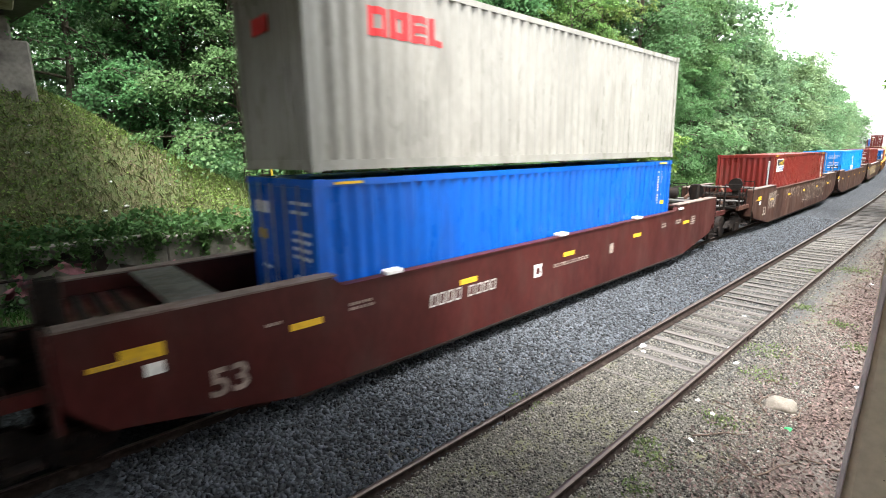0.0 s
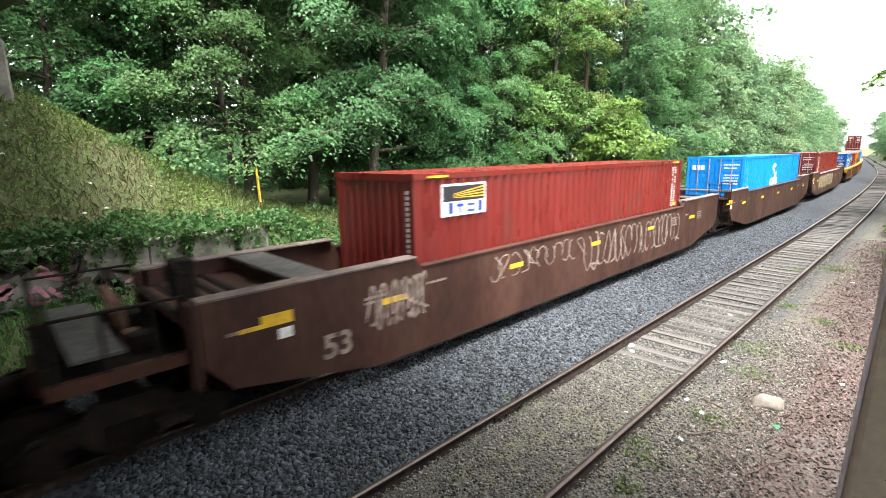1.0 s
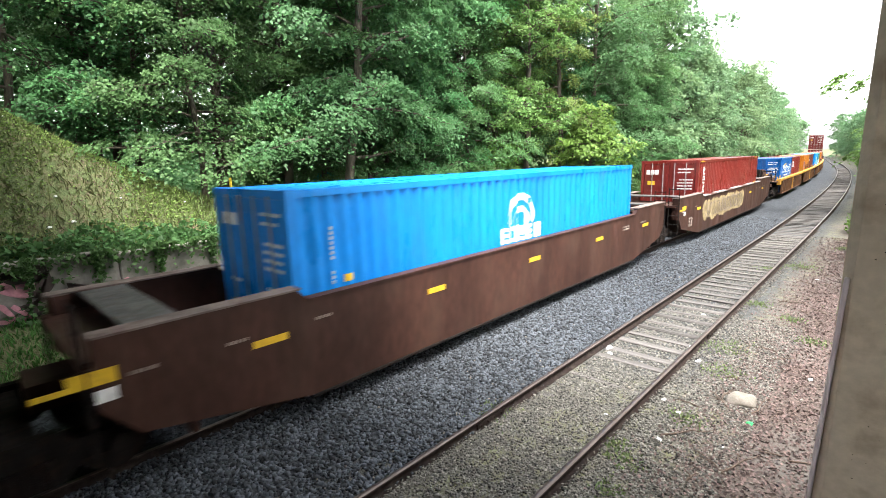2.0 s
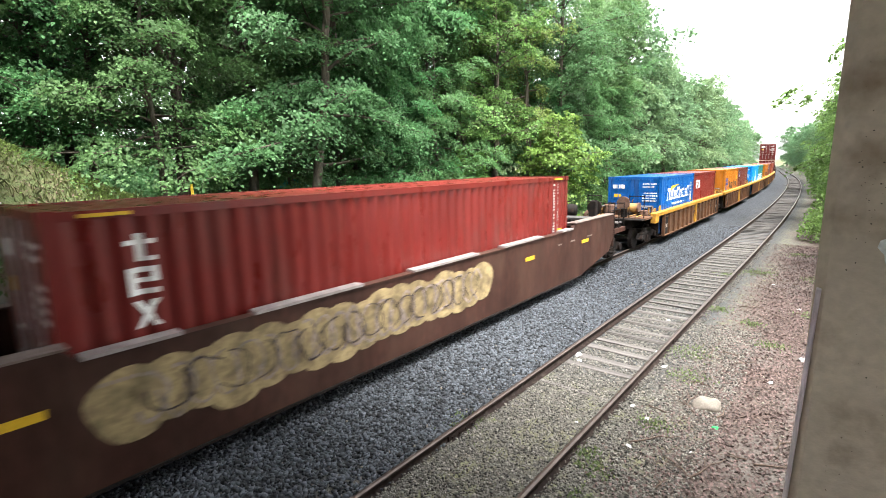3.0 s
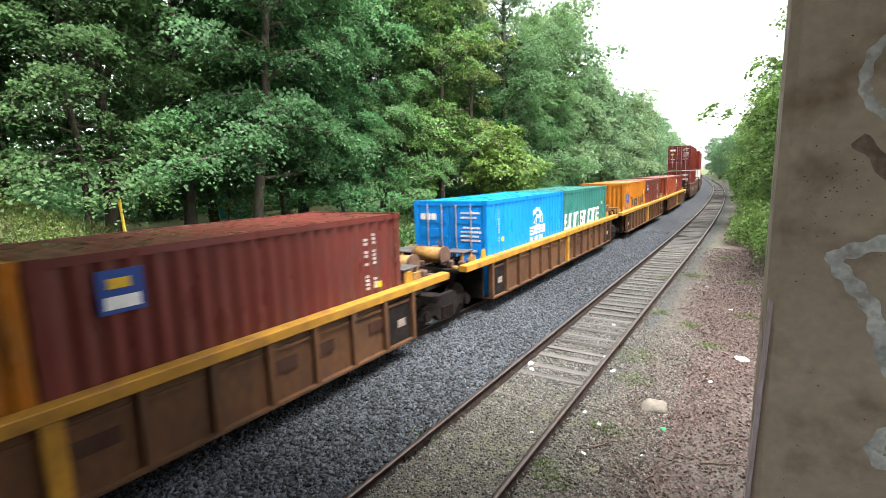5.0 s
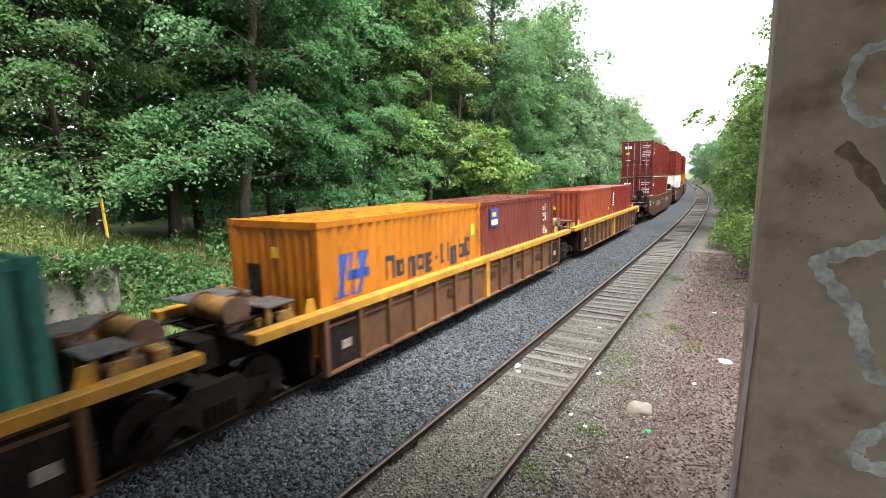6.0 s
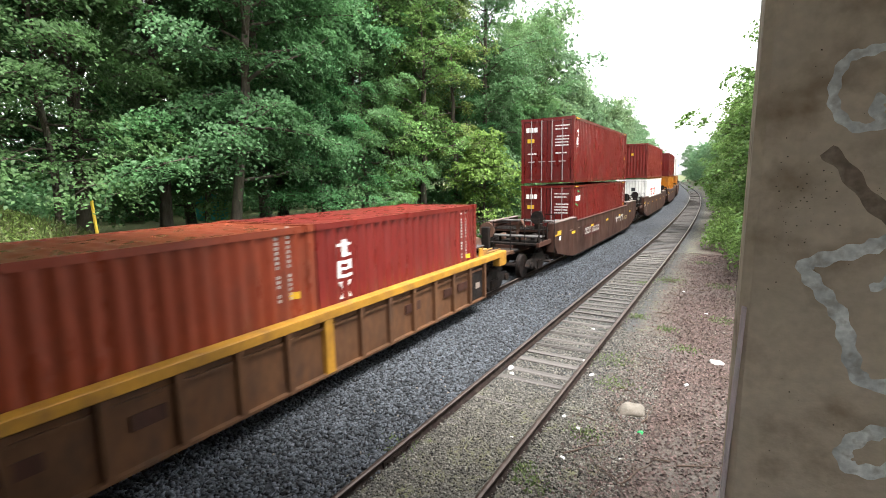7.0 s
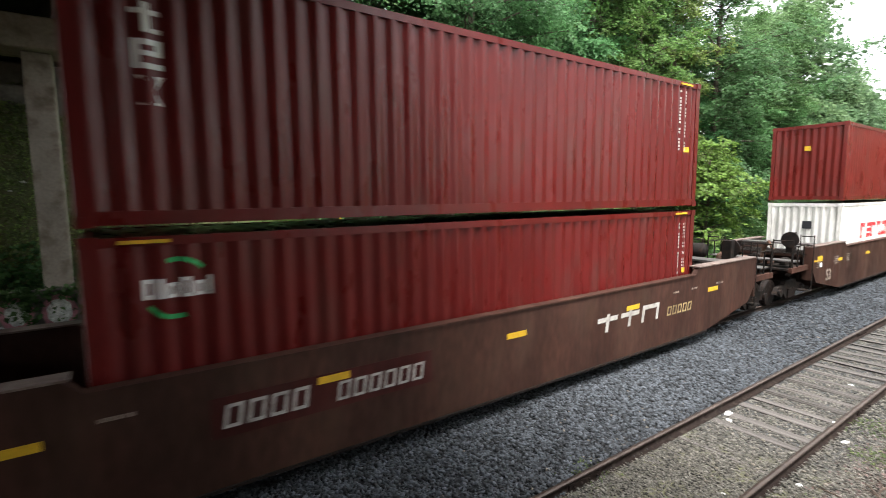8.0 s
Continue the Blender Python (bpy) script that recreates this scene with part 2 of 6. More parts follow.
# ---- the line of the track ----
MAIN, MAIN_Z = -4.17, 0.12
SPEED = 21.6
LINE = [(-400.0, 0.0, -400.0, 0.0)]
_x, _y, _h = 0.0, -400.0, 0.0
for _i in range(1, 1000):
    _s = -400.0 + _i
    if _s < 22:
        _h = 0.0
    elif _s < 130:
        _h = (_s - 22) / 1000
    else:
        _h = 0.108 + max(_s - 220, 0) / 1500
    _x, _y = _x - math.sin(_h), _y + math.cos(_h)
    LINE.append((_s, _x, _y, _h))


def on_line(s, off=0.0, z=0.0):
    """A pose on the track's line, s metres along it and off metres to its right."""
    i = min(max(int(math.floor(s + 400)), 0), len(LINE) - 2)
    a, b = LINE[i], LINE[i + 1]
    f = s - a[0]
    x, y, h = (a[k] + (b[k] - a[k]) * f for k in (1, 2, 3))
    return pose(x + off * math.cos(h), y + off * math.sin(h), z, 0, 0, math.degrees(h))


LINE_Y = np.array([r[2] for r in LINE])
LINE_X = np.array([r[1] for r in LINE])


def line_x(y):
    return np.interp(y, LINE_Y, LINE_X)


# ---- mesh helpers ----


def link_mesh(name, me, material, parent=None, label=""):
    ob = new(name, me)
    if material:
        me.materials.append(material)
    if parent:
        ob.parent = parent
    return tagged(ob, label)


def part(name, bm, material, parent=None, label="", bevel=0.0, smooth=False):
    if bevel:
        bmesh.ops.bevel(bm, geom=bm.edges[:], offset=bevel, segments=1, affect="EDGES")
    me = bpy.data.meshes.new(name)
    if smooth:
        for f in bm.faces:
            f.smooth = True
    bm.to_mesh(me)
    bm.free()
    return link_mesh(name, me, material, parent, label)


def box(x0, x1, y0, y1, z0, z1, bm=None):
    bm = bm or bmesh.new()
    vs = [bm.verts.new((x, y, z)) for z in (z0, z1) for x, y in ((x0, y0), (x1, y0), (x1, y1), (x0, y1))]
    for f in ((3, 2, 1, 0), (4, 5, 6, 7), (0, 1, 5, 4), (1, 2, 6, 5), (2, 3, 7, 6), (3, 0, 4, 7)):
        bm.faces.new([vs[i] for i in f])
    return bm


def prism(points, a, b, axis="x", bm=None):
    """A closed outline, drawn across an axis from a to b."""
    bm = bm or bmesh.new()

    def at(p, v):
        return {"x": (v, p[0], p[1]), "y": (p[0], v, p[1]), "z": (p[0], p[1], v)}[axis]
    lo, hi = [bm.verts.new(at(p, a)) for p in points], [bm.verts.new(at(p, b)) for p in points]
    k = len(points)
    bm.faces.new(lo)
    bm.faces.new(hi[::-1])
    for i in range(k):
        bm.faces.new((lo[i], hi[i], hi[(i + 1) % k], lo[(i + 1) % k]))
    bmesh.ops.recalc_face_normals(bm, faces=bm.faces[:])
    return bm


def rod(p, q, r0, r1=None, seg=8, bm=None):
    bm = bm or bmesh.new()
    p, q = Vector(p), Vector(q)
    turn = (q - p).to_track_quat("Z", "Y").to_matrix()
    rings = []
    for c, r in ((p, r0), (q, r0 if r1 is None else r1)):
        rings.append([bm.verts.new(c + turn @ Vector((r * math.cos(a), r * math.sin(a), 0))) for a in (2 * math.pi * i / seg for i in range(seg))])
    for i in range(seg):
        bm.faces.new((rings[0][i], rings[0][(i + 1) % seg], rings[1][(i + 1) % seg], rings[1][i]))
    bm.faces.new(rings[0][::-1])
    bm.faces.new(rings[1])
    return bm


def tube(points, radii, seg=7, bm=None):
    """A tapering limb along a line of points."""
    bm = bm or bmesh.new()
    rings = []
    for i, p in enumerate(points):
        a, b = points[max(i - 1, 0)], points[min(i + 1, len(points) - 1)]
        turn = (Vector(b) - Vector(a)).to_track_quat("Z", "Y").to_matrix()
        rings.append([bm.verts.new(Vector(p) + turn @ Vector((radii[i] * math.cos(t), radii[i] * math.sin(t), 0))) for t in (2 * math.pi * k / seg for k in range(seg))])
    for a, b in zip(rings, rings[1:]):
        for i in range(seg):
            bm.faces.new((a[i], a[(i + 1) % seg], b[(i + 1) % seg], b[i]))
    bm.faces.new(rings[-1])
    return bm


def np_mesh(name, verts, faces, material, parent=None, label="", smooth=False):
    """A mesh from arrays of points and equal-sided faces."""
    me = bpy.data.meshes.new(name)
    nv, (nf, k) = len(verts), faces.shape
    me.vertices.add(nv)
    me.vertices.foreach_set("co", verts.astype(np.float32).ravel())
    me.loops.add(nf * k)
    me.loops.foreach_set("vertex_index", faces.astype(np.int32).ravel())
    me.polygons.add(nf)
    me.polygons.foreach_set("loop_start", np.arange(nf, dtype=np.int32) * k)
    if smooth:
        me.polygons.foreach_set("use_smooth", np.ones(nf, dtype=bool))
    me.update(calc_edges=True)
    return link_mesh(name, me, material, parent, label)


def smooth_step(a, b, v):
    t = np.clip((v - a) / (b - a), 0, 1)
    return t * t * (3 - 2 * t)


# ---- ground ----


def ground_height(x, y):
    x, y = np.asarray(x, float), np.asarray(y, float)
    u = x - line_x(y)
    z = np.full(u.shape, -0.165)
    z = np.where(np.abs(u) < 0.80, -0.150 - 0.055 * smooth_step(5.0, 10.0, y), z + 0.02)
    z = np.where(u < -1.0, -0.165 + 0.13 * smooth_step(-1.1, -2.6, u), z)
    z = np.where(u < -5.9, -0.04 - 0.22 * smooth_step(-5.9, -6.9, u), z)
    z = np.where(u < -6.9, -0.26 + 0.85 * smooth_step(-6.9, -9.8, u), z)
    shelf = 0.9 + 0.25 * smooth_step(8, 0, y)
    z = np.where(u < -9.95, 0.59 + shelf * smooth_step(-9.95, -10.25 - 2.2 * smooth_step(5, 9, y), u), z)
    bank = 4.3 * np.clip((8.8 - y) / 9.0, 0, 1.15) ** 1.25 * smooth_step(-10.3, -14.5, u)
    z = np.where(u < -10.3, z + bank, z)
    # unseen bank on the right, made up to cut sky light on the train
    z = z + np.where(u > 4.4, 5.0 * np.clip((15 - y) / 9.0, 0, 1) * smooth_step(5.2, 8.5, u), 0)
    z = np.where(u > 3.4, z + 1.6 * smooth_step(4.5, 12, u) * smooth_step(8, 20, y), z)
    bumps = 0.05 * np.sin(x * 1.7 + 0.6 * np.sin(y * 1.1)) * np.sin(y * 1.3) * np.where((u > -6.5) & (u < 1.2), 0.12, 1.0)
    return z + bumps * np.where((u > 1.2) & (u < 3.5), 0.5, 1.0)


def build_ground():
    xs = np.concatenate([np.linspace(-900, -60, 22), np.linspace(-56, -16, 41), np.linspace(-15.5, 6, 108), np.linspace(7, 40, 34), np.linspace(60, 900, 20)])
    ys = np.concatenate([np.linspace(-300, -24, 14), np.linspace(-20, 40, 151), np.linspace(42, 160, 60), np.linspace(175, 1500, 40)])
    gx, gy = np.meshgrid(xs, ys)
    gz = ground_height(gx, gy)
    nx, ny = len(xs), len(ys)
    i = (np.arange(ny - 1)[:, None] * nx + np.arange(nx - 1)[None, :]).ravel()
    ob = np_mesh("ground", np.stack([gx, gy, gz], -1).reshape(-1, 3), np.stack([i, i + 1, i + 1 + nx, i + nx], -1), M["ground"], smooth=True)
    u = (gx - line_x(gy)).ravel()
    y = gy.ravel()
    wob = 0.25 * np.sin(y * 0.9) + 0.15 * np.sin(y * 2.3 + 1)
    masks = dict(
        grey_bed=0.75 * smooth_step(5.5, 10.0, y + 2 * wob) * smooth_step(1.6, 0.9, u),
        ballast=smooth_step(-0.9 + 0.3, -1.9 + 0.3, u + wob) * smooth_step(-7.3, -6.7, u),
        leafy=smooth_step(1.3, 2.2, u + wob) * smooth_step(90, 55, y) + smooth_step(-13, -16, u) * 0.4,
        lawn=np.maximum(smooth_step(-6.8, -7.2, u), smooth_step(3.0, 4.2, u + wob) * smooth_step(14, 20, y)),
    )
    for key, v in masks.items():
        a = ob.data.attributes.new(key, "FLOAT", "POINT")
        a.data.foreach_set("value", np.clip(v, 0, 1).astype(np.float32))
    return tagged(ob, "soil, grey ballast and leaf litter beside the railway", "ground", kind="structure")


build_ground()

# ---- tracks ----
RAIL_SECTION = [(-0.036, 0.0), (0.036, 0.0), (0.036, -0.03), (0.010, -0.045), (0.010, -0.13), (0.070, -0.150), (0.070, -0.160), (-0.070, -0.160), (-0.070, -0.150), (-0.010, -0.13), (-0.010, -0.045), (-0.036, -0.03)]


def build_rail(name, off, z, s0, s1, step, parent, label):
    ss = np.arange(s0, s1 + step / 2, step)
    k = len(RAIL_SECTION)
    verts = []
    for s in ss:
        m = on_line(s, off, z)
        verts += [tuple(m @ Vector((px, 0, pz))) for px, pz in RAIL_SECTION]
    faces = [(i * k + j, i * k + (j + 1) % k, (i + 1) * k + (j + 1) % k, (i + 1) * k + j) for i in range(len(ss) - 1) for j in range(k)]
    ob = np_mesh(name, np.array(verts), np.array(faces), M["rail"], parent, label)
    ob.data.materials.append(M["railtop"])
    ob.data.polygons.foreach_set("material_index", np.array([1 if f % k == 0 else 0 for f in range(len(faces))], dtype=np.int32))
    return ob


def build_track(name, off, z, s0, s1, label, sunk):
    root = tagged(new(name), label, "railway track", kind="structure")
    for side in (-0.752, 0.752):
        build_rail("rail", off + side, z, s0, s1, 2.0, root, "")
    rng = random.Random(7)
    shared = []
    for v in range(4):
        bm = box(-1.28, 1.28, -0.085, 0.085, -0.17, 0.0)
        bmesh.ops.bevel(bm, geom=bm.edges[:], offset=0.015, segments=1, affect="EDGES")
        for w in bm.verts:
            w.co += Vector((rng.uniform(-0.04, 0.04), rng.uniform(-0.025, 0.025), rng.uniform(-0.022, 0.008)))
        me = bpy.data.meshes.new("tie")
        bm.to_mesh(me)
        bm.free()
        me.materials.append(M["tie"])
        shared.append(me)
    s, count = max(s0, -2), 0
    while s < 120 and count < 230:
        ob = new("tie", rng.choice(shared))
        ob.parent = root
        ob.matrix_basis = on_line(s + rng.uniform(-0.05, 0.05), off + rng.uniform(-0.06, 0.06), z - 0.153 - rng.uniform(0, sunk)) @ pose(0, 0, 0, 0, 0, rng.uniform(-1.6, 1.6))
        s += 0.53
        count += 1
    return root


def build_joint(s, off, z):
    root = tagged(new("joint_bar"), "rusty bolted bar joining two rails", "rail joint", "rail joints")
    for side in (-1, 1):
        part("bar", box(*sorted((side * 0.012, side * 0.034)), -0.32, 0.32, -0.135, -0.045), M["rail"], root)
        for k in range(4):
            part("bolt", rod((side * 0.03, -0.24 + k * 0.16, -0.09), (side * 0.06, -0.24 + k * 0.16, -0.09), 0.016, seg=6), M["rail"], root)
    root.matrix_basis = on_line(s, off, z)


for _s, _o in ((4.7, -0.752), (16.4, -0.752), (10.5, 0.752), (28.1, -0.752), (22.2, 0.752)):
    build_joint(_s, _o, 0.0)
build_track("main_track", MAIN, MAIN_Z, -60, 330, "heavy main line track on grey ballast", 0.02)
build_track("siding_track", 0.0, 0.0, -30, 330, "rusty siding track with weathered half-buried ties", 0.024)

# ---- bridge, pier and wall ----


def skew(x):
    return 3.6 + 0.205 * x


def build_bridge():
    root = tagged(new("bridge"), "concrete road bridge overhead with beams underneath, colour darkened for shade", "bridge", kind="structure")
    deep = 17

    def strip(d0, d1):
        return [(-26, skew(-26) - d0), (14, skew(14) - d0), (14, skew(14) - d1), (-26, skew(-26) - d1)]
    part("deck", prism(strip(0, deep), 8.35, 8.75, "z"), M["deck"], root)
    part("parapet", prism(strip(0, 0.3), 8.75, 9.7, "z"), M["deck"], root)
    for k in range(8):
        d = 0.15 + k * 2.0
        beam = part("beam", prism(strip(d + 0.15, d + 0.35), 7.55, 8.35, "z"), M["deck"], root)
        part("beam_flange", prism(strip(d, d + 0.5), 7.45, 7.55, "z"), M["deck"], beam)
    # bent over the low wall: columns and cap
    for d in (1.6, 6.5, 11.4, 16.3):
        part("column", box(-10.45, -9.95, skew(-10.2) - d - 1.5, skew(-10.2) - d - 1.0, 1.3, 6.8), M["concrete"], root, bevel=0.03)
    part("pier_cap", box(-10.7, -9.7, -20.0, 0.2, 6.8, 7.45), M["concrete"], root, bevel=0.03)
    part("abutment", box(-26, -13.6, -22, 0.55, 5.2, 6.75), M["wall"], root, "weathered stone-faced abutment", bevel=0.05)
    part("bridge_seat", box(-26, -14.2, -22, 0.25, 6.75, 7.45), M["wall"], root, bevel=0.05)
    # added wall out of view: keeps side light off the near train
    part("abutment", box(5.0, 6.5, -22, 4.0, -0.5, 7.45), M["concrete"], root, "unseen concrete wall added behind the ledge to block light", bevel=0.05)
    return root


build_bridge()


def stroke(bm, pts, width, face, lift, axis):
    """A painted stroke along a bent line on a flat face. axis: "x" for a face across x, "y" for one across y."""
    fine = []
    k = len(pts)
    for i in range(k - 1):
        p0, p1, p2, p3 = (Vector(pts[min(max(j, 0), k - 1)]) for j in (i - 1, i, i + 1, i + 2))
        for t in (0, 0.25, 0.5, 0.75):
            fine.append(0.5 * ((2 * p1) + (p2 - p0) * t + (2 * p0 - 5 * p1 + 4 * p2 - p3) * t * t + (3 * p1 - p0 - 3 * p2 + p3) * t ** 3))
    fine.append(Vector(pts[-1]))
    rows = []
    for i, p in enumerate(fine):
        d = fine[min(i + 1, len(fine) - 1)] - fine[max(i - 1, 0)]
        d = d.normalized() if d.length > 1e-6 else Vector((1, 0))
        w = width * (0.5 + 0.12 * math.sin(i * 1.3))
        side = Vector((-d.y, d.x)) * w
        row = []
        for q in (p + side, p - side):
            row.append(bm.verts.new((face + lift, q.x, q.y) if axis == "x" else (q.x, face + lift, q.y)))
        rows.append(row)
    for a, b in zip(rows, rows[1:]):
        bm.faces.new((a[0], a[1], b[1], b[0]))
    return bm


def build_pier():
    root = tagged(new("bridge_pier"), "stained tan concrete bridge column with spray-painted lines", "concrete column", kind="structure")
    bm = bmesh.new()
    rings = []
    for x, z in ((3.155, -0.6), (3.265, 7.45)):
        rings.append([bm.verts.new(p) for p in ((x, 1.97, z), (x + 0.036, 1.935, z), (4.6, 1.935, z), (4.635, 1.97, z), (4.635, 2.75, z), (x, 2.75, z))])
    for i in range(6):
        bm.faces.new((rings[0][i], rings[0][(i + 1) % 6], rings[1][(i + 1) % 6], rings[1][i]))
    bm.faces.new(rings[0][::-1])
    bm.faces.new(rings[1])
    part("shaft", bm, M["pier"], root)
    lines = (
        ((3.614, 4.183), (3.568, 4.179), (3.528, 4.170), (3.490, 4.162), (3.465, 4.128), (3.451, 4.071), (3.450, 4.022), (3.463, 3.977), (3.493, 3.935), (3.534, 3.912), (3.590, 3.922), (3.635, 3.947)),
        ((3.698, 3.558), (3.626, 3.505), (3.585, 3.482), (3.523, 3.458), (3.459, 3.432), (3.412, 3.407), (3.424, 3.370), (3.458, 3.323), (3.496, 3.272), (3.530, 3.221), (3.553, 3.147), (3.573, 3.072), (3.592, 3.009), (3.635, 2.973), (3.721, 2.976)),
        ((3.737, 2.797), (3.687, 2.795), (3.644, 2.772), (3.598, 2.724), (3.580, 2.672), (3.597, 2.634), (3.639, 2.624), (3.700, 2.639), (3.747, 2.676)),
        ((3.592, 4.017), (3.573, 3.990), (3.580, 3.951), (3.614, 3.933)),
        ((3.669, 3.395), (3.639, 3.351), (3.605, 3.337)),
        ((3.444, 3.838), (3.498, 3.779), (3.551, 3.697), (3.616, 3.616), (3.669, 3.557)),
    )
    for i, (pts, wide) in enumerate(zip(lines, (0.034, 0.052, 0.055, 0.04, 0.03, 0.05))):
        part("spray_line", stroke(bmesh.new(), pts, wide, 1.935, -0.002 - 0.0005 * i, "y"), M["smudge"] if i == 5 else M["white_spray"], root, "dark smudged spray line" if i == 5 else "pale spray-painted line")
    rng = random.Random(12)
    bm = bmesh.new()
    for _ in range(170):
        x, z, r = rng.uniform(3.28, 4.3), rng.uniform(2.2, 4.6), rng.choice((0.001, 0.0014, 0.002, 0.003))
        if rng.random() < 0.5:
            x, z = 3.30 + abs(rng.gauss(0.08, 0.09)), 3.66 + rng.gauss(0, 0.12)
        x = max(x, 3.262)
        k = rng.randint(5, 7)
        bm.faces.new([bm.verts.new((x + r * rng.uniform(0.7, 1.3) * math.cos(a), 1.9335, z + r * rng.uniform(0.6, 1.2) * math.sin(a))) for a in (2 * math.pi * i / k for i in range(k))])
    tagged(part("pock_marks", bm, M["void"], root, "small dark voids in the concrete"), kind="stuff")
    return root


build_pier()
bm = box(-0.009, 0.009, -0.05, 0.05, 0, 3.42)
plank = tagged(part("timber_board", bm, M["board"], bevel=0.003), "weathered board leaning on the column, sky light painted in as pale pink", "board")
plank.matrix_basis = pose(3.093, 1.97, -0.2, 0, 2.2, 0)
ledge = part("concrete_ledge", box(2.3, 9.0, -7.0, 1.1, -0.5, 2.1), M["wall"], bevel=0.04)
tagged(ledge, "plain concrete ledge under the bridge", "ledge", kind="structure")


def build_retaining_wall():
    root = tagged(new("retaining_wall"), "low stained concrete wall with graffiti under the bank", "wall", kind="structure")
    y, i = -12.7, 0
    rng = random.Random(3)
    while y < 4.0:
        w = 3.0
        top = 1.9 - 0.06 * max(y, 0) + rng.uniform(-0.03, 0.03)
        part("wall_panel", box(-10.2 + rng.uniform(-0.02, 0.02), -9.85, y, y + w - 0.02, -0.3, top), M["wall"], root, bevel=0.025)
        y += w
        i += 1
    tags = random.Random(6)
    for k in range(16):
        y0, z0 = tags.uniform(-7.0, 2.6), tags.uniform(0.75, 1.45)
        pts = [(y0 + tags.uniform(-0.5, 0.5), z0 + tags.uniform(-0.3, 0.3)) for _ in range(6)]
        part("spray_line", stroke(bmesh.new(), pts, tags.choice((0.05, 0.09, 0.16)), -9.83, 0.003 + 0.001 * k, "x"), M[tags.choice(("pink_spray", "pink_spray", "white_spray", "spray_dark"))], root)
    # two pale bubble letters with pink outlines under the bridge
    for k, (y0, z0, r) in enumerate(((-2.75, 1.35, 0.34), (-2.05, 1.42, 0.30), (-1.35, 1.38, 0.33))):
        ring = [(y0 + r * 0.8 * math.cos(a), z0 + r * math.sin(a)) for a in (2 * math.pi * i / 10 for i in range(11))]
        bm = bmesh.new()
        bm.faces.new([bm.verts.new((-9.80 + 0.001 * k, q[0], q[1])) for q in ring[:10]])
        part("spray_fill", bm, M["white_spray"], root, "pale fill of a graffiti bubble")
        part("spray_line", stroke(bmesh.new(), ring, 0.09, -9.795, 0.001 * k, "x"), M["pink_spray"], root, "pink graffiti outline")
    return root


build_retaining_wall()

# ---- containers ----
RIDERS = []  # things that ride with the train, and their place along it


def corrugated(length, z0, z1, depth, pitch, face, outward, along="y"):
    """A corrugated sheet. face: where its outer crests lie; outward: 1 or -1."""
    n = max(3, int(round(length / pitch)))
    p = length / n
    prof = []
    for i in range(n):
        a = -length / 2 + i * p
        prof += [(a, 0.0), (a + p * 0.29, 0.0), (a + p * 0.5, -depth), (a + p * 0.79, -depth)]
    prof.append((length / 2, 0.0))
    verts, faces = [], []
    for t, d in prof:
        for z in (z0, z1):
            w = face + outward * d
            verts.append((w, t, z) if along == "y" else (t, w, z))
    for i in range(len(prof) - 1):
        f = (2 * i, 2 * i + 2, 2 * i + 3, 2 * i + 1)
        faces.append(f if (outward > 0) == (along == "y") else f[::-1])
    return np.array(verts), np.array(faces)


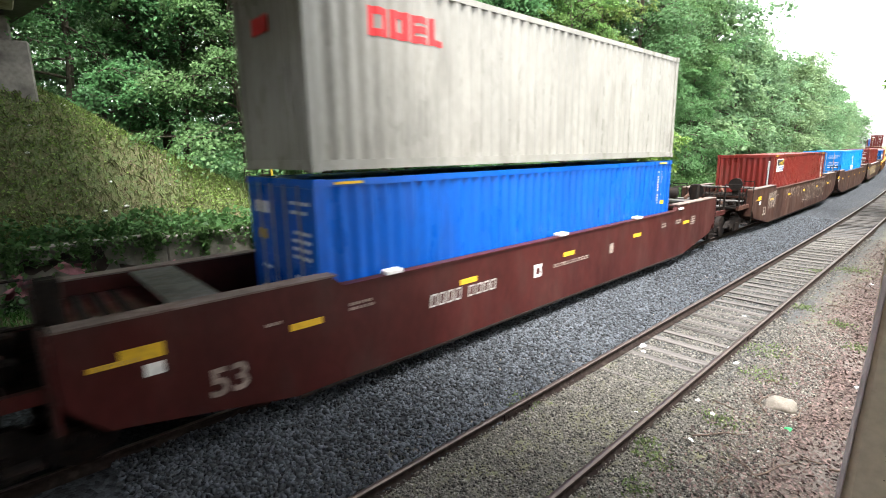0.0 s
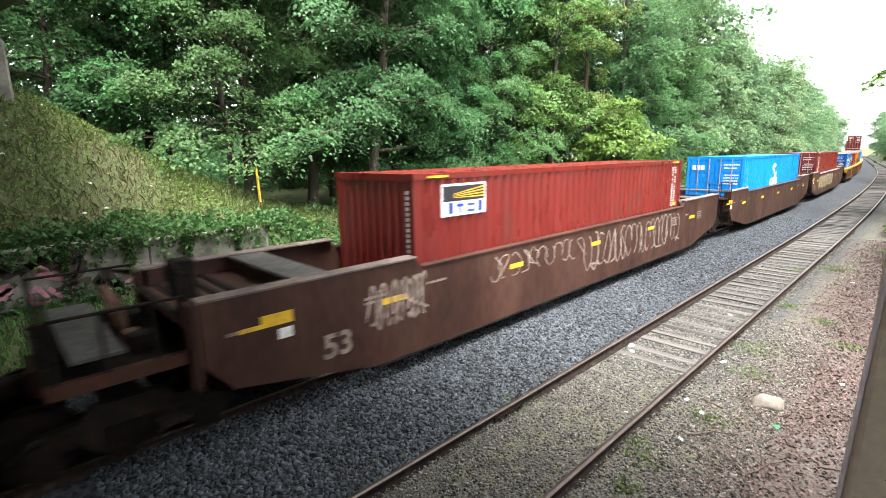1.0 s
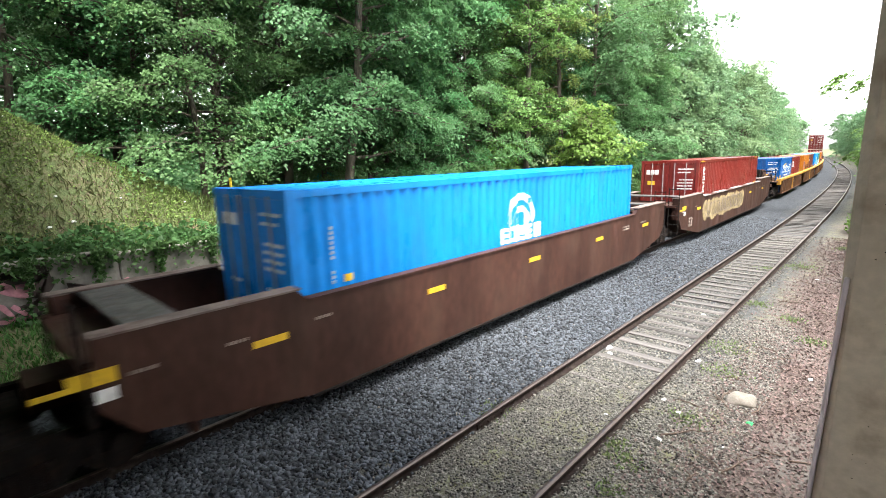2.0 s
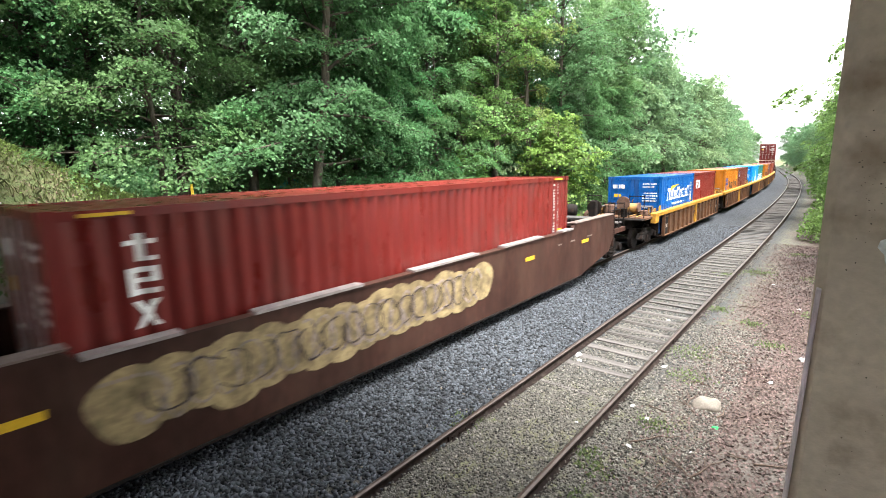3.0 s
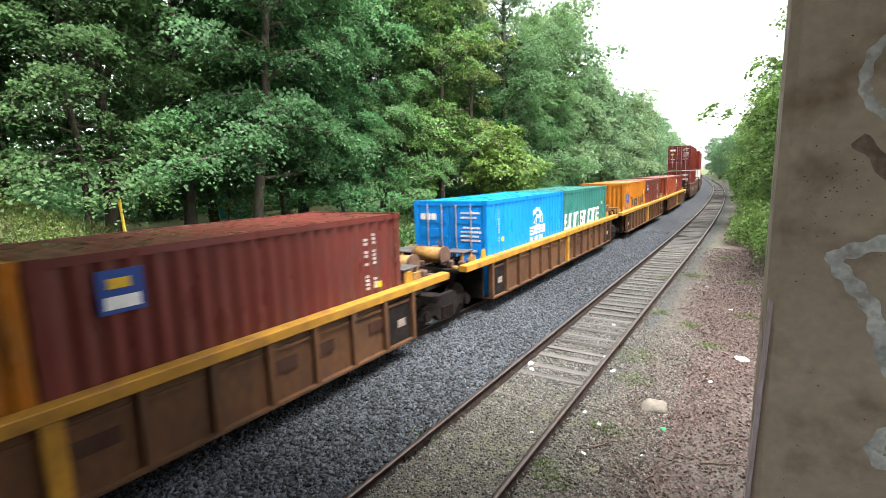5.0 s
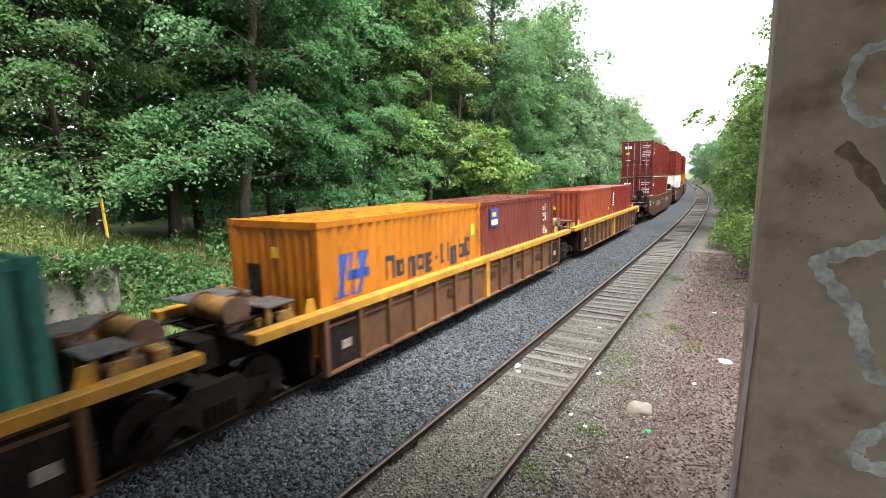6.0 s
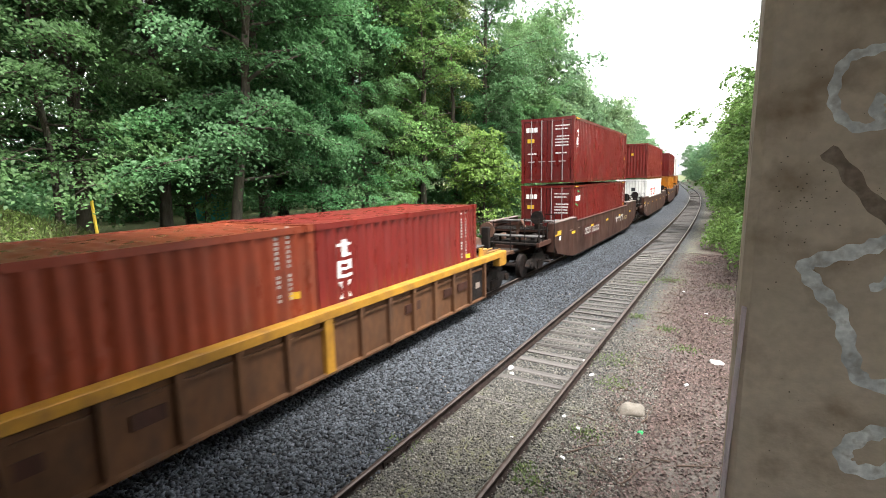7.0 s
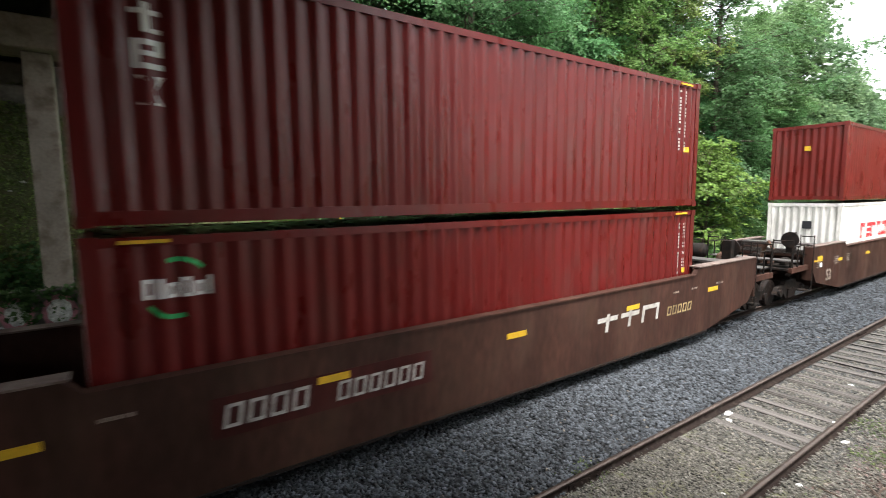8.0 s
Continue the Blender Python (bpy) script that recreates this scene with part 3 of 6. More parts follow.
def build_container(name, length, height, colour, label, s, z, door_near=True, posts=None, marks=None, group="containers on the train"):
    """A steel shipping container, centred on its base; its near end is at -y, its seen side at +x."""
    root = tagged(new(name), label, "shipping container", group)
    hl, hw, h = length / 2, 1.219, height
    posts = posts or colour
    for side in (1, -1):
        v, f = corrugated(length - 0.3, 0.16, h - 0.11, 0.046, 0.278, side * (hw - 0.018), side)
        np_mesh("side_panel", v, f, colour, root)
        part("top_rail", box(side * (hw - 0.07) - 0.04, side * (hw - 0.07) + 0.055 * side + 0.0, -hl + 0.15, hl - 0.15, h - 0.12, h - 0.015) if side > 0 else box(-hw + 0.015, -hw + 0.11, -hl + 0.15, hl - 0.15, h - 0.12, h - 0.015), posts, root)
        part("bottom_rail", box(*((hw - 0.10, hw - 0.004) if side > 0 else (-hw + 0.004, -hw + 0.10)), -hl + 0.15, hl - 0.15, 0.02, 0.17), posts, root)
    # roof with shallow cross ribs
    v, f = corrugated(length - 0.36, -hw + 0.09, hw - 0.09, 0.02, 0.30, 0, 1)
    v = np.stack([v[:, 2], v[:, 1], h - 0.02 + v[:, 0]], -1)
    np_mesh("roof", v, f[:, ::-1], colour, root)
    part("floor", box(-hw + 0.1, hw - 0.1, -hl + 0.1, hl - 0.1, 0.05, 0.17), M["dark_steel"], root)
    for sx in (-1, 1):
        for sy in (-1, 1):
            xs = sorted((sx * hw, sx * (hw - 0.13)))
            ys = sorted((sy * hl, sy * (hl - 0.17)))
            part("corner_post", box(xs[0] + 0.006, xs[1] - 0.006, ys[0] + 0.006, ys[1] - 0.006, 0.11, h - 0.11), posts, root)
            for zz in (0.0, h - 0.118):
                part("corner_casting", box(xs[0] - 0.012, xs[1] + 0.012, ys[0], ys[1], zz, zz + 0.118), posts, root)
    ends = ((-1, door_near), (1, not door_near))
    rod_mat = colour if colour in (P["orange"], P["deep_blue"]) else M["galv"]
    for sy, doors in ends:
        part("end_sill", box(-hw + 0.14, hw - 0.14, *sorted((sy * (hl - 0.02), sy * (hl - 0.14))), 0.03, 0.17), posts, root)
        part("end_header", box(-hw + 0.14, hw - 0.14, *sorted((sy * (hl - 0.02), sy * (hl - 0.14))), h - 0.14, h - 0.01), posts, root)
        if not doors:
            v, f = corrugated(2 * hw - 0.28, 0.17, h - 0.14, 0.045, 0.25, sy * (hl - 0.03), sy, "x")
            np_mesh("end_panel", v, f, colour, root)
            continue
        for sx in (-1, 1):
            x0, x1 = sorted((sx * 0.01, sx * (hw - 0.15)))
            yo = sy * (hl - 0.035)
            door = part("door", box(x0, x1, *sorted((yo, yo - sy * 0.05)), 0.18, h - 0.15), colour, root)
            for k in range(5):
                zz = 0.32 + k * (h - 0.55) / 5
                part("door_panel", box(x0 + 0.09, x1 - 0.09, *sorted((yo - sy * 0.004, yo + sy * 0.014)), zz, zz + (h - 0.55) / 5 - 0.16), colour, door)
            for bx in (0.24, 0.72):
                xx = sx * bx
                part("lock_rod", rod((xx, yo + sy * 0.045, 0.12), (xx, yo + sy * 0.045, h - 0.10), 0.018, seg=6), rod_mat, door)
                part("lock_handle", box(xx - 0.16, xx + 0.16, *sorted((yo + sy * 0.035, yo + sy * 0.06)), 0.95, 0.99), rod_mat, door)
    if marks:
        marks(root, hl, hw + 0.003, h)
    RIDERS.append((root, s, z))
    return root


def groove(length, x):
    """The way in and out of a corrugated side of that length, as a function of the place along it."""
    inner = length - 0.3
    n = max(3, int(round(inner / 0.278)))
    p = inner / n

    def depth(y):
        t = ((y + inner / 2) / p) % 1.0
        if t < 0.29 or abs(y) > inner / 2:
            return x
        if t < 0.5:
            return x - 0.046 * (t - 0.29) / 0.21
        if t < 0.79:
            return x - 0.046
        return x - 0.046 * (1 - t) / 0.21
    return depth


def sheet(bm, y0, y1, z0, z1, way, shear=0.0, zb=0.0):
    """A painted patch that follows a side in and out."""
    k = max(1, int((y1 - y0) / 0.03))
    last = None
    for i in range(k + 1):
        y = y0 + (y1 - y0) * i / k
        row = []
        for z in (z0, z1):
            yy = y + shear * (z - zb)
            row.append(bm.verts.new((way(yy) + 0.004, yy, z)))
        if last:
            bm.faces.new((last[0], row[0], row[1], last[1]))
        last = row
    return bm


def plate(root, name, x, y0, y1, z0, z1, material, label=""):
    """A thin plate on a flat side."""
    return part(name, box(x - 0.012, x + 0.004, y0, y1, z0, z1), material, root, label)


def end_plate(root, name, x0, x1, y, z0, z1, material, label=""):
    return part(name, box(x0, x1, y - 0.004, y + 0.012, z0, z1), material, root, label)


def word(root, way, y0, y1, z0, z1, shapes, material, name="brand_mark", slant=0.0, gap=0.18, label=""):
    """A word as plain blocks, one a letter: (width, low, high, kind); kind "o" has an opening, "l" a foot, "x" two bars."""
    total = sum(a[0] for a in shapes) + gap * (len(shapes) - 1)
    unit, h = (y1 - y0) / total, z1 - z0
    y = y0
    for w, lo, hi, kind in shapes:
        bm = bmesh.new()
        a, b, w = z0 + lo * h, z0 + hi * h, w * unit
        t = min(w * 0.34, (b - a) * 0.26)
        if kind == "o":
            quads = ((y, y + t, a, b), (y + w - t, y + w, a, b), (y + t, y + w - t, a, a + t), (y + t, y + w - t, b - t, b))
        elif kind == "l":
            quads = ((y, y + t, a, b), (y + t, y + w, a, a + t))
        elif kind == "n":
            quads = ((y, y + t, a, b), (y + w - t, y + w, a, b), (y + t, y + w - t, b - t, b))
        elif kind == "e":
            quads = ((y, y + t, a, b), (y + t, y + w, a, a + t), (y + t, y + w, b - t, b), (y + t, y + w, (a + b) / 2 - t / 2, (a + b) / 2 + t / 2))
        elif kind == "t":
            quads = ((y + w / 2 - t / 2, y + w / 2 + t / 2, a, b), (y, y + w / 2 - t / 2, b - t * 1.6, b - t * 0.6), (y + w / 2 + t / 2, y + w, b - t * 1.6, b - t * 0.6))
        else:
            quads = ((y, y + w, a, b),)
        for q in quads:
            sheet(bm, *q, way, slant, z0)
        part(name, bm, material, root, label)
        y += w + gap * unit


def upright_word(root, way, y0, y1, z0, z1, material):
    """Three tall letters one under another, as plain shapes."""
    h = (z1 - z0) / 3
    for k, kind in enumerate("xet"):
        a = z0 + k * h + 0.03
        b = a + h - 0.07
        bm = bmesh.new()
        m, w = (y0 + y1) / 2, y1 - y0
        if kind == "x":
            sheet(bm, y0 + 0.02, y0 + 0.02 + w * 0.3, a, b, way, w * 0.62 / (b - a), a)
            sheet(bm, y1 - 0.02 - w * 0.25, y1 - 0.02, a, b, lambda y: way(y) + 0.001, -w * 0.62 / (b - a), a)
        elif kind == "e":
            for q in ((y0, y0 + w * 0.28, a, b), (y0 + w * 0.28, y1, a, a + h * 0.16), (y0 + w * 0.28, y1, b - h * 0.16, b), (y0 + w * 0.28, y1, a + h * 0.36, a + h * 0.5), (y1 - w * 0.25, y1, a + h * 0.5, b - h * 0.16)):
                sheet(bm, *q, way)
        else:
            for q in ((m - w * 0.14, m + w * 0.16, a, b), (y0, m - w * 0.14, b - h * 0.32, b - h * 0.18), (m + w * 0.16, y1, b - h * 0.32, b - h * 0.18), (m + w * 0.16, y1, a, a + h * 0.13)):
                sheet(bm, *q, way)
        part("brand_mark", bm, material, root, "tall white brand shape")


def ring_mark(root, way, y, z, r, t, material, start=0, end=360):
    bm = bmesh.new()
    last = None
    k = 28
    for i in range(k + 1):
        a = radians(start + (end - start) * i / k)
        row = [bm.verts.new((way(y + q * math.cos(a)) + 0.005, y + q * math.cos(a), z + q * math.sin(a))) for q in (r, r - t)]
        if last:
            bm.faces.new((last[0], last[1], row[1], row[0]))
        last = row
    return part("brand_ring", bm, material, root)


def small_codes(root, way, y, z0, z1, columns=2):
    """Upright columns of small code marks near a container's end."""
    rng = random.Random(int(abs(y) * 100))
    bm = bmesh.new()
    for c in range(columns):
        z = z1
        while z > z0:
            if rng.random() > 0.18:
                sheet(bm, y + c * 0.24, y + c * 0.24 + 0.055, z - 0.05, z, way)
            z -= 0.078
    tagged(part("code_block", bm, M["dull_white"], root, "columns of small worn white code marks"), kind="stuff")
    bm = bmesh.new()
    sheet(bm, y + 0.24, y + 0.42, z0 - 0.02, z0 + 0.10, way)
    part("warning_label", bm, M["mark_yellow"], root, "small yellow warning label")


def door_codes(root, hl, h, yellow=True):
    """Code bars and labels on a container's doors."""
    rng = random.Random(int(h * 1000 + hl * 10))
    bm = bmesh.new()
    for x0, x1, z in ((0.38, 1.0, h * 0.86), (0.38, 0.9, h * 0.81), (0.45, 1.0, h * 0.70), (0.38, 1.0, h * 0.655), (0.38, 0.95, h * 0.61), (0.38, 1.0, h * 0.565), (0.4, 0.9, h * 0.45), (-0.9, -0.5, h * 0.45)):
        k = x0
        while k < x1:
            w = rng.uniform(0.03, 0.07)
            box(k, k + w, -hl + 0.0135, -hl + 0.022, z, z + 0.055, bm)
            k += w + 0.022
    tagged(part("code_block", bm, M["white"], root, "small white code marks on the doors"), kind="stuff")
    for k in range(3):
        end_plate(root, "brand_mark", -0.98 + k * 0.19, -0.83 + k * 0.19, -hl + 0.012, h * 0.79, h * 0.86, M["white"])
    if yellow:
        end_plate(root, "warning_label", -0.92, -0.6, -hl + 0.012, h * 0.63, h * 0.69, M["mark_yellow"])


def roof_hatch(root, hl, hw, h):
    """Yellow and black stripes beside the upper corners of a tall container."""
    for y in (-hl + 0.35, hl - 0.85):
        part("height_stripe", box(hw - 0.03, hw + 0.001, y, y + 0.5, h - 0.09, h - 0.05), M["mark_yellow"], root, "small yellow height stripe")


O, B_, L_, N_, E_, T_ = "o", "b", "l", "n", "e", "t"


def marks_cream(root, hl, hw, h):
    way = groove(2 * hl, hw - 0.018)
    word(root, way, -5.0, -3.5, 2.0, 2.42, ((1, 0, 1, O), (1, 0, 1, O), (1, 0, 1, E_), (0.8, 0, 1, L_)), M["mark_red"], gap=0.12, label="red brand letter shape")
    end_plate(root, "brand_mark", -0.5, 0.1, -hl + 0.014, 2.1, 2.35, M["mark_red"])


def marks_blue(root, hl, hw, h):
    way = groove(2 * hl, hw - 0.018)
    roof_hatch(root, hl, hw, h)
    small_codes(root, way, 5.3, 1.6, 2.6)
    door_codes(root, hl, h)


def marks_panel(root, hl, hw, h):
    x = hw - 0.012
    plate(root, "logo_panel", x, -5.42, -4.2, 2.08, 2.68, M["white"], "white edge of a logo panel")
    plate(root, "logo_panel", x + 0.006, -5.38, -4.24, 2.36, 2.64, M["mark_black"], "dark navy field of a logo panel")
    for k in range(4):
        part("logo_ray", prism([(-5.1, 2.42 + k * 0.022), (-4.26, 2.40 + k * 0.062), (-4.26, 2.43 + k * 0.062), (-5.1, 2.43 + k * 0.022)], x + 0.008, x + 0.013, "x"), M["mark_yellow"], root)
    word(root, lambda y: x + 0.004, -5.25, -4.3, 2.13, 2.33, ((0.5, 0, 1, B_), (0.8, 0, 1, T_), (0.9, 0, 0.8, O), (0.5, 0, 1, B_)), M["mark_blue"], gap=0.3)
    way = groove(2 * hl, hw - 0.018)
    small_codes(root, way, 5.35, 1.4, 2.75)
    roof_hatch(root, hl, hw, h)
    bm = bmesh.new()
    z = 2.6
    while z > 1.3:
        box(1.0, 1.06, -hl + 0.012, -hl + 0.03, z - 0.06, z, bm)
        z -= 0.095
    tagged(part("code_block", bm, M["white"], root, "column of small white code marks"), kind="stuff")


def marks_ring(z, r, y):
    def draw(root, hl, hw, h):
        way = groove(2 * hl, hw - 0.018)
        ring_mark(root, way, y, z + 0.15, r, r * 0.3, M["white"], -20, 200)
        ring_mark(root, way, y, z + 0.10, r * 0.55, r * 0.25, M["white"], 0, 360)
        word(root, way, y - r * 1.5, y + r * 1.5, z - r * 0.75, z - r * 0.1, ((1, 0, 1, E_), (1, 0, 1, O), (1, 0, 1, E_), (1, 0, 1, E_), (1, 0, 1, O)), M["white"], label="white brand letter shape")
        word(root, way, y - r * 1.3, y + r * 1.3, z - r * 1.2, z - r * 0.9, ((0.7, 0, 1, B_),) * 7, M["white"], gap=0.3)
        small_codes(root, way, -hl + 0.7, 1.4, 2.3, 1)
        door_codes(root, hl, h, False)
    return draw


def marks_tall(z0, z1, y0, y1, doors):
    def draw(root, hl, hw, h):
        way = groove(2 * hl, hw - 0.018)
        upright_word(root, way, y0, y1, z0, z1, M["white"])
        small_codes(root, way, hl - 0.8, h * 0.45, h * 0.93)
        if h > 2.7:
            roof_hatch(root, hl, hw, h)
        if doors:
            door_codes(root, hl, h)
    return draw


def marks_swoosh(root, hl, hw, h):
    way = groove(2 * hl, hw - 0.018)
    word(root, way, -2.08, 2.08, 1.45, 2.0, ((1, 0, 1, N_), (0.35, 0, 0.75, B_), (0.3, 0, 1, B_), (0.8, 0, 0.75, E_), (1, 0, 1, O), (0.75, 0, 0.75, N_), (0.6, 0, 0.95, T_), (0.7, 0, 0.75, E_), (0.75, 0, 1, N_)), M["white"], slant=0.2, gap=0.13, label="large white slanting brand letter shape")
    word(root, way, -1.1, 1.1, 1.2, 1.31, ((0.8, 0, 0.8, B_),) * 12, M["white"], gap=0.3)
    bm = bmesh.new()
    last = None
    for i in range(25):
        t = i / 24
        y = -1.3 + 1.3 * t
        zc, w = 1.98 + 0.16 * t ** 0.7, 0.09 * (1 - t) + 0.01
        row = [bm.verts.new((way(y) + 0.006, y, z)) for z in (zc - w, zc + w)]
        if last:
            bm.faces.new((last[0], row[0], row[1], last[1]))
        last = row
    part("brand_swoosh", bm, M["mark_yellow"], root, "yellow swoosh over the brand shapes")
    small_codes(root, way, 2.3, 1.2, 2.2, 2)
    door_codes(root, hl, h)


def marks_three(root, hl, hw, h):
    way = groove(2 * hl, hw - 0.018)
    word(root, way, -2.33, -1.43, 1.72, 2.17, ((1, 0, 1, E_), (0.9, 0, 1, N_), (0.4, 0, 1, B_)), M["white"], label="white brand letter shape")
    small_codes(root, way, 2.4, 1.25, 2.2, 2)


def marks_anchor(doors):
    def draw(root, hl, hw, h):
        way = groove(2 * hl, hw - 0.018)
        for k, (y0, y1, z0, z1, sl) in enumerate(((-2.65, -2.3, 1.15, 1.95, 0.25), (-2.2, -1.9, 1.15, 1.95, 0.25), (-2.3, -1.65, 1.45, 1.62, 0.0))):
            bm = bmesh.new()
            sheet(bm, y0, y1, z0, z1, (lambda y, k=k: way(y) + 0.001 * k), sl, z0)
            part("brand_mark", bm, M["mark_blue"], root, "dark blue brand shape")
        word(root, way, -1.18, 2.5, 1.18, 1.72, ((0.8, 0.1, 1, N_), (0.7, 0.1, 0.75, O), (0.7, -0.1, 0.75, N_), (0.7, 0.1, 0.75, O), (0.7, -0.1, 0.75, E_), (0.4, 0.35, 0.5, B_), (0.55, 0.1, 1, L_), (0.3, 0.1, 1, B_), (0.7, -0.1, 0.75, N_), (0.7, 0.1, 0.75, O), (0.75, 0.1, 1, O)), M["mark_black"], gap=0.2, label="black brand letter shape")
        bm = bmesh.new()
        sheet(bm, 2.55, 2.75, 1.75, 2.05, way)
        part("warning_label", bm, M["mark_yellow"], root)
        if doors:
            end_plate(root, "document_plate", -0.95, -0.55, -hl + 0.012, 1.35, 1.7, M["white"], "pale document plate")
            end_plate(root, "document_plate", -0.4, -0.15, -hl + 0.012, 1.3, 1.5, M["mark_blue"])
        else:
            part("rust_patch", box(-0.75, -0.35, -hl + 0.024, -hl + 0.031, 0.9, 1.75), M["rail"], root, "rusty patch on the end wall")
            end_plate(root, "warning_label", 0.0, 0.16, -hl + 0.022, 1.9, 2.1, M["mark_yellow"])
    return draw


def marks_small_panel(colour_key):
    def draw(root, hl, hw, h):
        x = hw - 0.012
        plate(root, "logo_panel", x, -2.4, -1.9, 1.85, 2.36, M[colour_key], "small square logo panel")
        plate(root, "logo_panel", x + 0.006, -2.34, -1.96, 1.9, 2.05, M["white"])
        plate(root, "logo_panel", x + 0.006, -2.3, -2.05, 2.14, 2.26, M["mark_yellow"])
        small_codes(root, groove(2 * hl, hw - 0.018), 2.0, 1.2, 2.25)
    return draw


def marks_letters(root, hl, hw, h):
    way = groove(2 * hl, hw - 0.018)
    word(root, way, -2.75, 1.77, 1.08, 1.68, ((0.7, 0, 1, E_), (0.7, 0, 1, N_), (0.3, 0, 1, B_), (0.7, 0, 1, N_), (0.7, 0, 1, N_), (0.25, 0, 0.02, B_), (0.7, 0, 1, E_), (0.7, 0, 1, N_), (0.3, 0, 1, B_), (0.7, 0.0, 1, O), (0.7, 0, 1, O), (0.3, 0, 1, B_), (0.7, 0, 1, N_), (0.8, 0, 1, E_)), M["white"], slant=0.08, gap=0.2, label="large white brand letter shape")
    bm = bmesh.new()
    sheet(bm, 2.3, 2.45, 1.75, 1.9, way)
    part("warning_label", bm, M["mark_yellow"], root)


def marks_globe(root, hl, hw, h):
    way = groove(2 * hl, hw - 0.018)
    word(root, way, -5.55, -4.84, 2.17, 2.4, ((1, 0, 1, O), (0.3, 0, 1, B_), (0.8, 0, 0.75, O), (0.8, 0, 1, O), (0.8, 0, 0.75, O), (0.3, 0, 1, B_)), M["white"], label="white brand letter shape")
    ring_mark(root, way, -5.18, 2.28, 0.36, 0.055, M["mark_green"], 40, 110)
    ring_mark(root, way, -5.22, 2.28, 0.36, 0.055, M["mark_green"], 215, 285)
    small_codes(root, way, 5.4, 1.4, 2.6)
    roof_hatch(root, hl, hw, h)
    door_codes(root, hl, h)


def marks_red_word(root, hl, hw, h):
    way = groove(2 * hl, hw - 0.018)
    word(root, way, -3.6, 0.6, 1.45, 2.05, ((0.8, 0, 1, N_), (0.7, 0, 1, E_), (0.8, 0, 1, N_), (0.8, 0, 1, N_), (0.8, 0, 1, O), (0.8, 0, 1, N_)), M["mark_red"], slant=0.1, label="red brand letter shape")
    end_plate(root, "warning_label", 0.0, 0.3, -hl + 0.02, 1.9, 2.2, M["mark_black"])


def marks_plain(root, hl, hw, h):
    way = groove(2 * hl, hw - 0.018)
    small_codes(root, way, hl - 0.8, 1.4, 2.6)
    end_plate(root, "warning_label", -0.1, 0.1, -hl + 0.022, h * 0.66, h * 0.72, M["mark_yellow"])



# ---- rail cars ----


def build_truck(parent, y):
    """A two-axle truck with side frames and wheels, as parts of its car."""
    for side in (-1, 1):
        x = side * 1.02
        out = [(-1.15, 0.42), (-0.95, 0.62), (-0.5, 0.66), (-0.35, 0.80), (0.35, 0.80), (0.5, 0.66), (0.95, 0.62), (1.15, 0.42), (0.9, 0.36), (0.55, 0.40), (0.32, 0.20), (-0.32, 0.20), (-0.55, 0.40), (-0.9, 0.36)]
        frame_part = part("truck_frame", prism([(y + a, b) for a, b in out], x - 0.07, x + 0.07, "x"), M["dark_steel"], parent, "grimy cast truck side frame, colour darkened for under-car shade")
        for k in range(-2, 3):
            part("spring", rod((x + side * 0.09, y + k * 0.11, 0.22), (x + side * 0.09, y + k * 0.11, 0.52), 0.045, seg=6), M["wheel"], frame_part)
        for a in (-0.89, 0.89):
            part("axle_box", rod((x - side * 0.05, y + a, 0.45), (x + side * 0.14, y + a, 0.45), 0.12, seg=10), M["wheel"], frame_part)
    for a in (-0.89, 0.89):
        bm = rod((-0.82, y + a, 0.42), (0.82, y + a, 0.42), 0.08, seg=8)
        for side in (-1, 1):
            rod((side * 0.70, y + a, 0.42), (side * 0.82, y + a, 0.42), 0.42, seg=24, bm=bm)
            rod((side * 0.66, y + a, 0.42), (side * 0.70, y + a, 0.42), 0.445, seg=24, bm=bm)
        part("wheelset", bm, M["wheel"], parent, "worn steel wheels on their axle, colour darkened for under-car shade", smooth=False)
    part("bolster", box(-0.95, 0.95, y - 0.2, y + 0.2, 0.45, 0.72), M["dark_steel"], parent)


